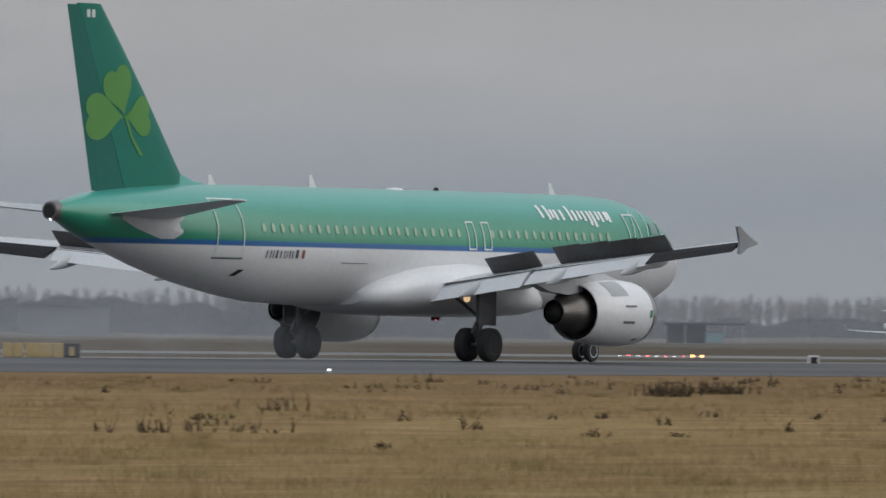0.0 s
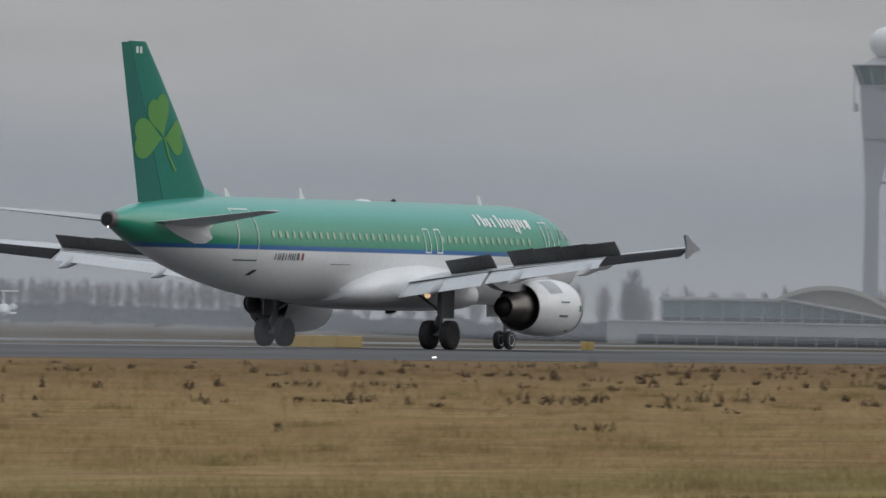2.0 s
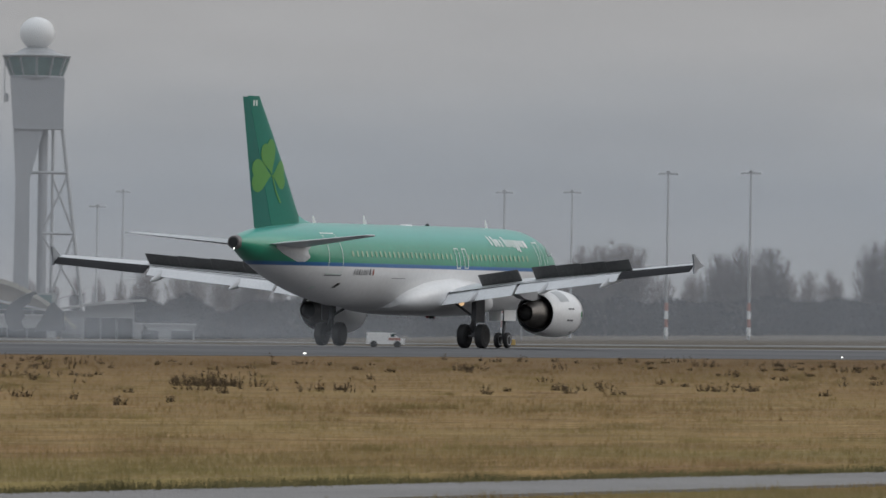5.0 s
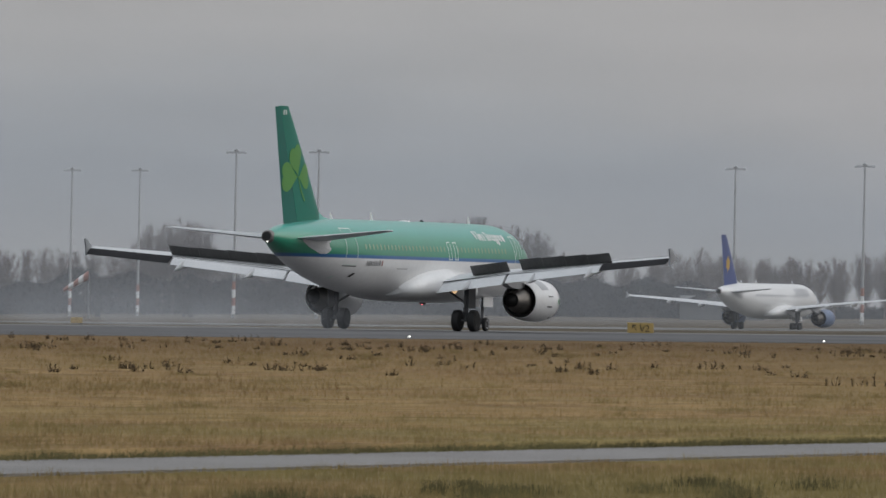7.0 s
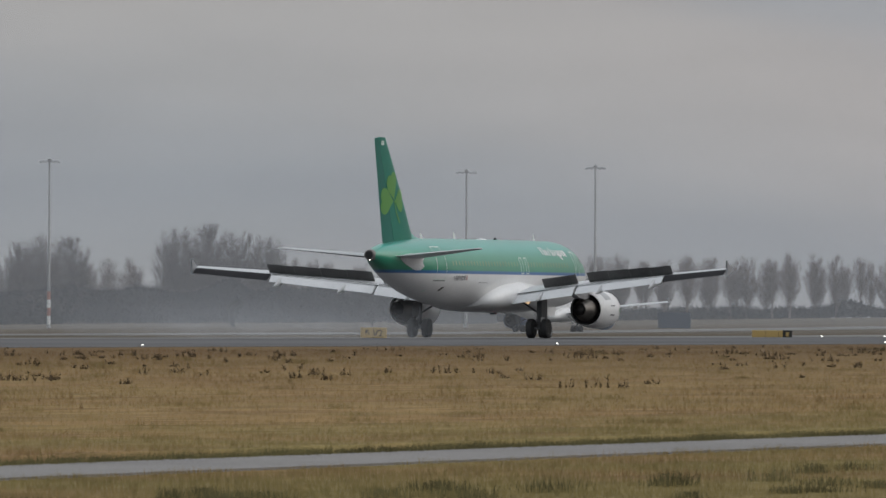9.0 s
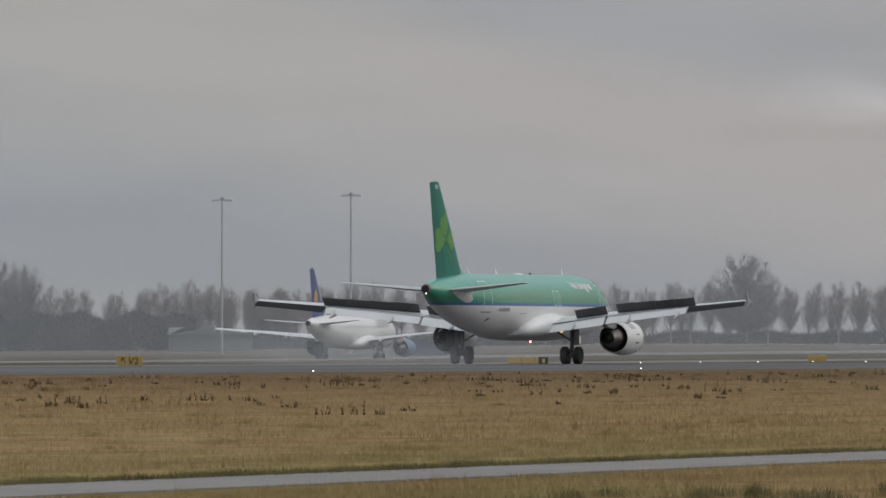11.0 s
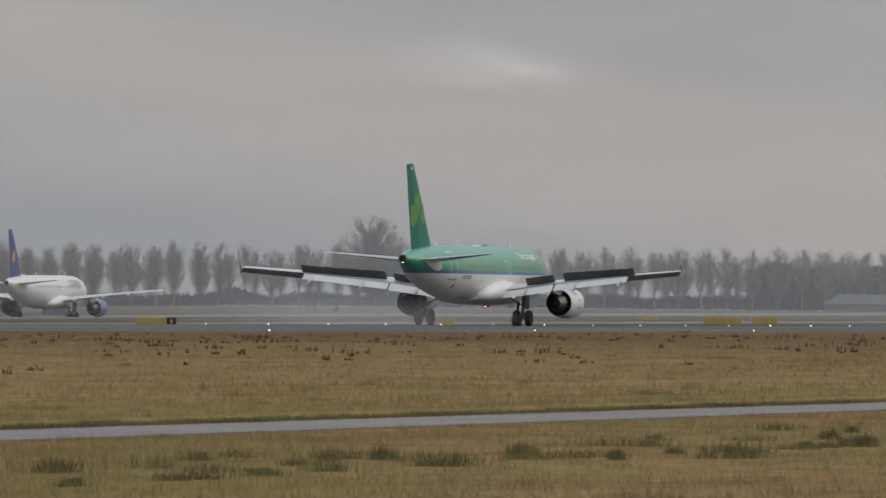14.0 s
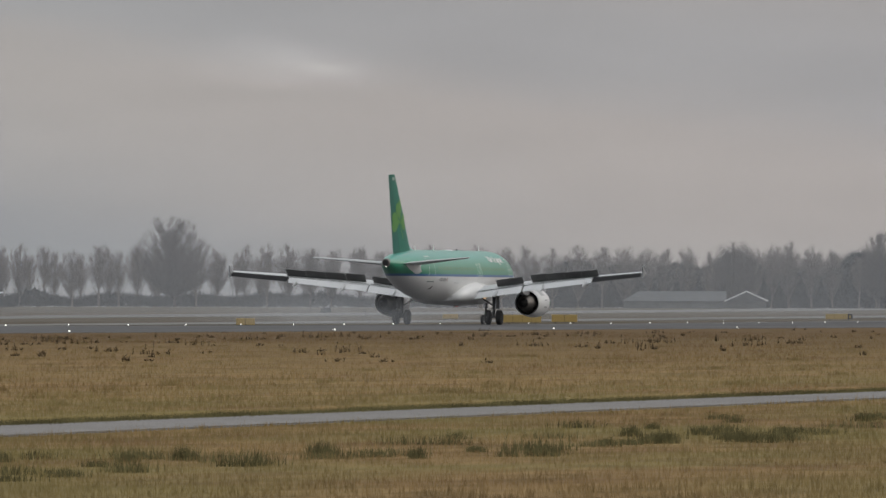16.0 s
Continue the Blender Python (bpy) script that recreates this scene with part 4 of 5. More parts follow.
beacon = paintwork(plane)
for s0, wd in ((10.9, 0.62), (9.9, 0.5), (8.95, 0.62), (8.0, 0.5), (7.1, 0.62), (6.2, 0.5)):
    for side in (-1, 1):
        part("title_bar", outline(s0, 4.55, s0 + wd, 5.38, side, 0.16), M_FARLETTER, far_plane)
for side in (-1, 1):
    emblem = patch([(34.3 + (0.55 + 0.2 * (a % 2)) * math.cos(a * 0.5236), 8.2 + (0.75 + 0.3 * (a % 3 == 0)) * math.sin(a * 0.5236)) for a in range(12)], (34.3, 8.2), lambda a, b: fin_side(a, b, side), bmesh.new())
    part("fin_emblem", emblem, M_YELLOW, far_plane, "faded yellow emblem")
# ---- the place round the runway ----


def stand(az, dist, z=None):
    """A pose at a bearing and distance from the eye, with local x to the right as seen from there and y away."""
    a = radians(az)
    x, y = dist * math.sin(a), dist * math.cos(a)
    return pose(x, y, ground_z(x, y) if z is None else z, 0, 0, -az)


# taxiway signs
def taxi_sign(az, width, height, black=0.0, text="", lane=236.0, z=None):
    ob = thing("taxiway_sign", "yellow airfield sign " + ("with black lettering" if text else "with a black end panel" if black else "seen edge-on to the runway"), "sign", stand(az, lane / math.cos(radians(az)), z), "airfield signs")
    w = width / 2
    panel_bm = box(-w, w - black, -0.12, 0.12, 0.14, height)
    bmesh.ops.bevel(panel_bm, geom=panel_bm.edges[:], offset=0.02, segments=1, affect="EDGES")
    part("panel", panel_bm, M_SIGNY, ob)
    if black:
        part("end_panel", box(w - black, w, -0.12, 0.12, 0.14, height), M_SIGNK, ob, "black end panel")
        part("end_number", box(w - black * 0.65, w - black * 0.35, -0.128, -0.12, 0.3 * height, 0.8 * height), M_SIGNY, ob)
    for u in (-w * 0.7, w * 0.7):
        part("leg", tube((u, 0, -0.05), (u, 0, 0.16), 0.04, None, 8), M_SIGNK, ob)
    n = max(2, round(width / 1.1))
    for i in range(1, n):
        part("joint", box(-w + width * i / n - 0.012, -w + width * i / n + 0.012, -0.126, -0.12, 0.14, height), M_SIGNK, ob)
    if text:
        cu = bpy.data.curves.new("letters", "FONT")
        cu.body, cu.size, cu.extrude, cu.align_x = text, height * 0.78, 0.004, "CENTER"
        tmp = bpy.data.objects.new("letters", cu)
        me = bpy.data.meshes.new_from_object(tmp)
        bpy.data.objects.remove(tmp)
        me.materials.append(M_SIGNK)
        t_ob = new("letters", me)
        t_ob.parent = ob
        t_ob.matrix_basis = pose(0.3, -0.128, height * 0.28, 90, 0, 0)
        arrow = bmesh.new()
        for quad in (((-0.62, 0.62), (-0.35, 0.62), (-0.35, 0.56), (-0.62, 0.54)), ((-0.62, 0.62), (-0.55, 0.62), (-0.55, 0.38), (-0.62, 0.38)), ((-0.60, 0.60), (-0.56, 0.62), (-0.28, 0.32), (-0.33, 0.29))):
            arrow.faces.new([arrow.verts.new((a, -0.126 - 0.001 * len(arrow.faces), b * height / 0.75)) for a, b in quad])
        part("arrow", arrow, M_SIGNK, ob)
    return ob


taxi_sign(53.56, 0.85, 0.74)
taxi_sign(53.80, 2.3, 0.74, 0.7)
taxi_sign(60.845, 3.8, 0.74)
taxi_sign(62.435, 0.7, 0.60)
taxi_sign(70.51, 1.95, 0.90, 0.0, "V2")
taxi_sign(67.10, 0.95, 0.6, 0, "", 300)
taxi_sign(72.92, 3.4, 0.72, 0.8)
taxi_sign(74.67, 1.75, 0.75)
taxi_sign(75.91, 1.95, 0.70, 0, "", 290)
taxi_sign(76.345, 4.0, 0.92)
taxi_sign(76.60, 2.75, 0.92)
taxi_sign(78.26, 3.3, 0.78, 0.6)


# floodlight masts
def mast(az, dist, height, banded):
    m = stand(az, dist)
    height += (-0.95 + 2.9 * max(0.0, (dist - 1250) / 850) ** 1.3) - m.translation.z
    ob = thing("floodlight_mast", "tall thin grey floodlight mast" + (" with a red and white foot" if banded else ""), "light mast", m, "floodlight masts")
    part("pole", tube((0, 0, -0.3), (0, 0, height), 0.26, 0.12, 12), M_MAST, ob, "", True)
    part("crossbar", box(-1.5, 1.5, -0.12, 0.12, height - 0.35, height - 0.15), M_MAST, ob)
    for u in (-1.35, -0.65, 0.65, 1.35):
        part("floodlight", loft([[(u - 0.28, -0.4, height - 0.5), (u + 0.28, -0.4, height - 0.5), (u + 0.28, 0.3, height - 0.25), (u - 0.28, 0.3, height - 0.25)], [(u - 0.22, -0.35, height - 0.25), (u + 0.22, -0.35, height - 0.25), (u + 0.22, 0.25, height - 0.05), (u - 0.22, 0.25, height - 0.05)]]), M_MAST, ob)
    part("head", lathe([(height - 0.1, 0.3), (height + 0.1, 0.35), (height + 0.3, 0.1)], "z", 10), M_MAST, ob)
    if banded:
        for k in range(4):
            part("foot_band", lathe([(0.6 + 1.3 * k, 0.29), (1.9 + 1.3 * k, 0.28)], "z", 12), M_REDPAINT if k % 2 else M_RADOME, ob)
    return ob


for az, dist, h, banded in ((67.055, 1750, 25.0, True), (67.465, 1750, 25.2, True), (68.045, 1500, 25.8, True), (68.545, 1500, 26.1, True), (71.067, 1500, 24.7, False), (71.847, 1500, 25.5, True), (64.595, 1800, 21.6, False), (64.75, 2150, 27.6, False)):
    mast(az, dist, h, banded)

# windsock
sock = thing("windsock", "red and white windsock blown out on a pole", "windsock", stand(67.17, 1330) @ Matrix.Scale(1.33, 4))
part("pole", tube((0, 0, -0.2), (0, 0, 4.7), 0.07, 0.05, 8), M_MAST, sock)
for k in range(5):
    r0, r1 = 0.50 - 0.06 * k, 0.44 - 0.06 * k
    part("sock_band", loft([[(-0.1 - 0.52 * (k + d), r * math.cos(a), 4.5 - 0.32 * (k + d) + r * math.sin(a)) for a in [0.5236 * i for i in range(12)]] for d, r in ((0, r0), (1, r1))]), M_REDPAINT if k % 2 == 0 else M_RADOME, sock, "", True)


# ---- control tower, terminal and sheds ----
tower = thing("control_tower", "tall grey control tower topped by a white radome", "control tower", stand(64.215, 1840, 1.4) @ Matrix.Diagonal((1, 1, 0.93, 1)))
part("radome", lathe([(58.6 + 3.4 * math.sin(a), max(0.05, 3.4 * math.cos(a))) for a in [radians(-85 + 10 * i) for i in range(18)]] + [(62.0, 0.03)], "z", 28), M_RADOME, tower, "white ball radome", True)
part("radome_base", lathe([(54.3, 4.2), (55.0, 3.4), (55.6, 2.2)], "z", 24), M_MAST, tower, "", True)
part("cab_roof", lathe([(53.6, 6.6), (53.9, 6.7), (54.5, 4.0)], "z", 12), M_MAST, tower)
part("cab_glazing", lathe([(49.6, 5.0), (53.5, 6.35)], "z", 12), M_CABGLASS, tower, "green-tinted cab glazing")
for i in range(12):
    a = 2 * math.pi * i / 12
    part("cab_mullion", tube((5.05 * math.cos(a), 5.05 * math.sin(a), 49.6), (6.42 * math.cos(a), 6.42 * math.sin(a), 53.6), 0.16, None, 6), M_TOWER, tower)
part("cab_sill", lathe([(49.0, 4.9), (49.5, 5.1), (49.7, 5.05)], "z", 12), M_TOWER, tower)
# the slanting shaft: wide under the cab, a narrow leg below
rings = [[(x0, -4.0, z), (x1, -4.0, z), (x1, 4.0, z), (x0, 4.0, z)] for z, x0, x1 in ((-7, -4.0, -0.9), (28.0, -3.8, -1.0), (38.5, -4.4, 1.5))]
part("shaft", loft(rings), M_TOWER, tower, "smooth grey tapering shaft")
part("shaft_head", loft([[(x0, -4.4, z), (x1, -4.4, z), (x1, 4.4, z), (x0, 4.4, z)] for z, x0, x1 in ((38.5, -4.4, 5.4), (44, -4.8, 5.4), (49.2, -5.1, 5.5))]), M_TOWER, tower, "grey clad head")
part("lift_shaft", tube((1.5, 0, -6), (1.5, 0, 40), 0.9, None, 14), M_TOWER, tower, "", True)
part("column", tube((3.4, 0, -6), (3.4, 0, 40), 0.3, None, 10), M_MAST, tower)
for y in (-3.2, 3.2):
    part("raking_leg", tube((10.3, y, -6), (5.0, y, 40), 0.32, None, 8), M_MAST, tower)
    part("tie", tube((-0.9, y, 29.5), (6.3, y, 29.5), 0.28, None, 8), M_MAST, tower)
    part("tie", tube((1.5, y, 16.8), (7.8, y, 16.8), 0.25, None, 8), M_MAST, tower)
    part("brace", tube((6.3, y, 29.0), (1.5, y, 17), 0.2, None, 8), M_MAST, tower)
    part("brace", tube((3.4, y, 28.5), (7.6, y, 17), 0.2, None, 8), M_MAST, tower)
    part("brace", tube((1.5, y, 16.5), (8.6, y, 4), 0.2, None, 8), M_MAST, tower)
    part("brace", tube((7.6, y, 16.5), (3.4, y, 4), 0.2, None, 8), M_MAST, tower)
part("antenna_bracket", box(-6.0, -5.4, -0.3, 0.3, 44.2, 46.0), M_MAST, tower)
part("antenna_rod", tube((-6.2, 0, 44), (-6.2, 0, 54.5), 0.1, None, 6), M_MAST, tower)

hall = thing("operations_building", "low grey airport building under arched roofs", "building", stand(64.10, 1780, 0.62))
part("wall", box(-38, 8, 0, 22, -5.4, 4.7), M_FACADE, hall, "pale grey facade")
part("wall", box(-48, 8, -5, -0.01, -5.4, 0.4), M_FACADE, hall, "low front wing")
part("wall", box(9, 22.7, 2, 22, -5.4, 1.5), M_FACADE, hall)
part("wall", box(13.5, 22.7, 3, 22, 1.504, 2.9), M_FACADE, hall, "grey clerestory wall")
part("wall", box(22.704, 34, 0, 8, -5.4, -0.9), M_FACADE, hall, "low annexe")
part("roof", box(22.4, 34.4, -0.4, 8.4, -0.896, -0.6), M_ROOF, hall)
for i in range(12):
    x0 = -37.6 + 3.75 * i
    part("window", box(x0, x0 + 3.45, -0.12, 0.1, 1.6, 4.4), M_CABGLASS, hall, "green-tinted glazing")
    part("window", box(x0, x0 + 3.45, -0.12, 0.1, 0.6, 1.45), M_PANE, hall)
for i in range(13):
    x0 = -42.4 + 3.75 * i
    part("window", box(x0, x0 + 3.6, -5.12, -4.9, -4.1, -1.9), M_PANE, hall)
for x0, x1, y, z1 in ((13.3, 16.2, 2, 0.2), (16.5, 19.2, 2, 0.2), (19.5, 22.3, 2, 0.2), (24.0, 27.2, 0, -2.0), (29.6, 33.6, 0, -2.0)):
    part("doorway", box(x0, x1, y - 0.12, y + 0.1, -5.2, z1), M_PANE, hall, "dark doorway")
for x0 in (11.2, 12.6):
    part("pillar", box(x0, x0 + 0.7, 0.6, 1.4, -5.4, 0.2), M_FACADE, hall)
part("eaves", box(-38.5, -15.5, -1.2, 22, 4.704, 5.2), M_ROOF, hall)
part("eaves", box(-48.4, 8, -5.4, -1.3, 0.404, 0.7), M_ROOF, hall)


def arch(x0, z0, x1, z1, rise, depth0, depth1, thick, mat, name):
    rings = []
    for i in range(15):
        u = i / 14
        x, z = x0 + (x1 - x0) * u, z0 + (z1 - z0) * u + rise * 4 * u * (1 - u)
        rings.append([(x, depth0, z), (x, depth1, z), (x, depth1, z + thick), (x, depth0, z + thick)])
    return part(name, loft(rings), mat, hall, "", True)


arch(-16, 4.6, 11.8, -2.4, 5.2, -3.0, -1.6, 0.9, M_BEAM, "arched_beam")
arch(-16, 4.5, 10.2, -0.8, 4.9, -1.6, 22, 0.4, M_BEAM, "arched_roof")
arch(-16, 5.0, 8.2, 0.9, 0.15, -2.2, -1.65, 0.45, M_ROOF, "sloping_eaves")
arch(8.6, 1.5, 24.8, 3.4, 0.35, -1.0, 22, 0.45, M_ROOF, "arched_roof")


# the tan gable that closes the vault under its beam
gable = bmesh.new()
rows = []
for i in range(15):
    u = i / 14
    x = -16 + 27.8 * u
    top = 4.6 - 7.0 * u + 5.2 * 4 * u * (1 - u)
    low = min(top - 0.05, max(4.9 - 0.165 * (x + 16), 0.5 if x < 8 else -2.3))
    rows.append([(x, -1.9, low), (x, -1.75, low), (x, -1.75, top), (x, -1.9, top)])
part("gable_wall", loft(rows, True, gable), M_TAN, hall, "tan boarded gable under the arch")


def shed(az, dist, width, wall, ridge, depth, label, roof, gable_right=True):
    ob = thing("farm_shed" if roof is M_SHEDROOF else "house", label, "building", stand(az, dist))
    w, d = width / 2, depth / 2
    part("wall", box(-w, w, -d, d, -1.5, wall), M_DULLWALL, ob, "dull grey wall")
    g = w * 0.28 if gable_right else w
    part("roof", loft([[(-w - 0.4, -d - 0.5, wall), (w - 2 * g, -d - 0.5, wall), (w - 2 * g, d + 0.5, wall), (-w - 0.4, d + 0.5, wall)], [(-w + 3, -0.2, ridge), (w - 2 * g, -0.2, ridge), (w - 2 * g, 0.2, ridge), (-w + 3, 0.2, ridge)]]), roof, ob)
    part("gable_roof", loft([[(w - 2 * g - 0.4, y, wall), (w - g, y, ridge), (w + 0.4, y, wall)] for y in (-d - 0.8, d)]), roof, ob)
    for p, q in () if not gable_right else (((w - 2 * g - 0.4, wall), (w - g, ridge)), ((w - g, ridge), (w + 0.4, wall))):
        part("verge_board", tube((p[0], -d - 0.95, p[1]), (q[0], -d - 0.95, q[1]), 0.16, None, 6), M_RADOME, ob, "white verge board")
    return ob


shed(77.39, 1900, 28.5, 1.4, 3.4, 12, "long low farm shed with a grey roof", M_SHEDROOF)
shed(55.54, 1700, 11, 4.6, 7.0, 9, "small house with a dull roof among trees", M_SLATE, False)
shed(71.0, 1800, 16, 3.2, 4.6, 10, "low dull hangar by the poplars", M_DULLWALL, False)
shed(53.86, 1750, 17, 5.6, 6.6, 9, "plain dull hut beyond the runway", M_SHEDROOF, False)
shed(56.95, 1750, 9, 3.6, 5.2, 8, "small low hut by the trees", M_BEAM, False)

canopy = thing("open_canopy", "long flat dark canopy on posts above a dull wall", "canopy", stand(57.74, 1480))
part("roof", box(-6.3, 6.3, -2.5, 2.5, 2.75, 3.1), M_SHEDROOF, canopy, "thin dark roof")
part("wall", box(-6.0, 0.2, 0.0, 0.3, -0.3, 2.75), M_SHEDROOF, canopy)
for x in (-6.0, -3.0, 0.4, 3.2, 6.0):
    part("post", tube((x, -2.2, -0.3), (x, -2.2, 2.76), 0.09, None, 8), M_MAST, canopy)
tank = thing("storage_container", "small pale blue container under the canopy", "container", stand(57.80, 1478))
part("body", box(-1.4, 1.4, -0.9, 0.9, 0, 1.5), M_TEAL, tank)
part("lid", box(-1.45, 1.45, -0.95, 0.95, 1.5, 1.58), M_TEAL, tank)
part("doors", box(-1.3, 1.3, -0.96, -0.9, 0.1, 1.4), M_TEAL, tank)

# a small jet parked across the airfield, seen end-on over the rise
jet = thing("regional_jet", "small white jet with a high tailplane, parked far off", "aeroplane", stand(58.90, 1935))
rings = []
for y, r, z in ((-13.0, 0.15, 1.9), (-12.2, 0.75, 2.0), (-10.5, 1.2, 2.15), (-8.0, 1.35, 2.2), (6.0, 1.35, 2.2), (9.5, 1.05, 2.5), (12.5, 0.5, 2.9), (13.5, 0.2, 3.0)):
    rings.append([(r * math.cos(a), y, z + r * math.sin(a)) for a in [2 * math.pi * i / 20 for i in range(20)]])
part("fuselage", loft(rings), M_RADOME, jet, "", True)
for side in (-1, 1):
    part("wing", loft([foil((side * x, y0, z), (side * x, y1, z), th) for x, y0, y1, z, th in ((0.6, -3.0, 2.2, 1.45, 0.5), (5.0, -0.2, 2.6, 1.7, 0.3), (10.2, 2.6, 3.8, 2.05, 0.14))]), M_RADOME, jet, "", True)
    part("winglet", loft([foil((side * x, y0, z), (side * x, y1, z), 0.1) for x, y0, y1, z in ((10.2, 2.7, 3.8, 2.05), (10.6, 3.4, 4.1, 3.0))]), M_RADOME, jet)
    part("tailplane", loft([foil((side * x, y0, 6.1), (side * x, y1, 6.1), th) for x, y0, y1, th in ((0.1, 11.4, 13.6, 0.24), (3.1, 13.0, 14.2, 0.12))]), M_RADOME, jet, "", True)
    part("engine_nacelle", lathe([(5.6, 0.45), (5.7, 0.62), (6.6, 0.70), (8.2, 0.62), (9.2, 0.40)], "y", 16, (side * 2.0, 0, 2.9)), M_RADOME, jet, "", True)
    part("main_gear", tube((side * 1.6, 0.6, 0.4), (side * 1.6, 0.6, 1.5), 0.1, None, 8), M_GEAR_SHADE, jet)
    part("wheel", lathe([(side * 1.6 - 0.22, 0.25), (side * 1.6 - 0.2, 0.42), (side * 1.6 + 0.2, 0.42), (side * 1.6 + 0.22, 0.25)], "x", 14, (0, 0.6, 0.42)), M_TYRE, jet)
part("fin", loft([[(0, y0, z), (0.14, (y0 + y1) / 2, z), (0, y1, z), (-0.14, (y0 + y1) / 2, z)] for z, y0, y1 in ((2.9, 8.6, 12.6), (6.15, 11.5, 13.7))]), M_RADOME, jet)
part("nose_gear", tube((0, -9.8, 0.3), (0, -9.8, 1.2), 0.08, None, 8), M_GEAR_SHADE, jet)
part("wheel", lathe([(-0.16, 0.15), (-0.15, 0.25), (0.15, 0.25), (0.16, 0.15)], "x", 12, (0, -9.8, 0.25)), M_TYRE, jet)

container = thing("shipping_container", "dark blue storage container on the grass", "container", stand(72.33, 1350))
part("body", box(-2.3, 2.3, -1.2, 1.2, 0, 2.2), M_SLATE, container)
part("doors", box(-2.36, -2.3, -1.1, 1.1, 0.1, 2.1), M_SLATE, container)
part("roof", box(-2.34, 2.34, -1.24, 1.24, 2.2, 2.28), M_SLATE, container)

van = thing("service_van", "white airport van with a red stripe", "van", stand(66.35, 640, -0.55))
hull = loft([[(-1.3, y, 0.25), (1.25, y, 0.25), (1.28, y, 0.62), (0.85, y, 0.72), (0.5, y, 1.02), (-1.28, y, 1.05)] for y in (-0.5, 0.5)])
part("body", hull, M_RADOME, van)
part("stripe", box(0.2, 1.0, -0.51, -0.50, 0.5, 0.68), M_REDPAINT, van)
part("windscreen", box(0.35, 0.62, -0.51, -0.50, 0.74, 0.96), M_GLASS, van)
for x in (-0.8, 0.8):
    for y in (-0.45, 0.45):
        part("wheel", lathe([(y - 0.08, 0.16), (y - 0.07, 0.24), (y + 0.07, 0.24), (y + 0.08, 0.16)], "y", 14, (x, 0, 0.24)), M_TYRE, van)


# ---- runway lights ----
def fixture(name, label, m, mat, r, group):
    ob = thing(name, label, "light", m, group)
    part("base", lathe([(-0.02, r * 1.5), (0.03, r * 1.45), (0.05, r)], "z", 12), M_MAST, ob)
    part("lens", lathe([(0.05, r), (0.05 + r * 0.8, r * 0.85), (0.05 + r * 1.3, r * 0.3)], "z", 10), mat, ob, "lit lens")
    return ob


centre_light = fixture("centreline_light", "white runway centreline light, lit", pose(612.7, LANE0, 0.03), M_WHITELAMP, 0.042, "centreline lights")
for k in range(1, 22):
    copy_thing(centre_light, pose(612.7 + 15.0 * k, LANE0, 0.035))
edge_light = fixture("edge_light", "white elevated runway edge light, lit", pose(496.2, 146, -0.04), M_WHITELAMP, 0.04, "edge lights")
for k in range(1, 12):
    copy_thing(edge_light, pose(496.2 + 56.8 * (k if k < 6 else 5 - k), 146, -0.04))
for k in range(10):
    m = stand(57.23 + 0.055 * k, 440, -0.12)
    if k < 8:
        fixture("stop_bar_light", "lit red stop bar light" if k % 2 else "lit white taxiway light", m, M_REDLAMP if k % 2 else M_WHITELAMP, 0.03, "stop bar lights")
    else:
        fixture("stop_bar_light", "bright amber taxiway light", m, M_WARMLAMP, 0.07, "stop bar lights")
cabinet = thing("electrical_cabinet", "small pale cabinet beside the taxiway", "cabinet", stand(58.40, 470))
part("body", box(-0.28, 0.28, -0.2, 0.2, -0.1, 0.5), M_RADOME, cabinet)
part("door", box(-0.15, 0.2, -0.212, -0.2, 0.05, 0.4), M_SIGNK, cabinet)


# ---- trees ----
def twig(vs, fs, a, b, r0, r1):
    """A three-sided tapered stick."""
    a, b = Vector(a), Vector(b)
    q = (b - a).to_track_quat("Z", "Y")
    i = len(vs)
    for c, r in ((a, r0), (b, r1)):
        for k in range(3):
            vs.append(c + q @ Vector((r * math.cos(2.0944 * k), r * math.sin(2.0944 * k), 0)))
    for k in range(3):
        j = (k + 1) % 3
        fs.append((i + k, i + j, i + 3 + j, i + 3 + k))


def lean(way, angle, rng):
    side = way.cross(Vector((rng.uniform(-1, 1), rng.uniform(-1, 1), rng.uniform(-1, 1)))).normalized()
    return (way * math.cos(angle) + side * math.sin(angle)).normalized()


def sliver(vs, fs, a, b, r, rng):
    """A fine twig: one long triangle that ends in a point."""
    side = (b - a).cross(Vector((rng.uniform(-1, 1), rng.uniform(-1, 1), rng.uniform(-1, 1)))).normalized() * r
    i = len(vs)
    vs.extend((a + side, a - side, b))
    fs.append((i, i + 1, i + 2))


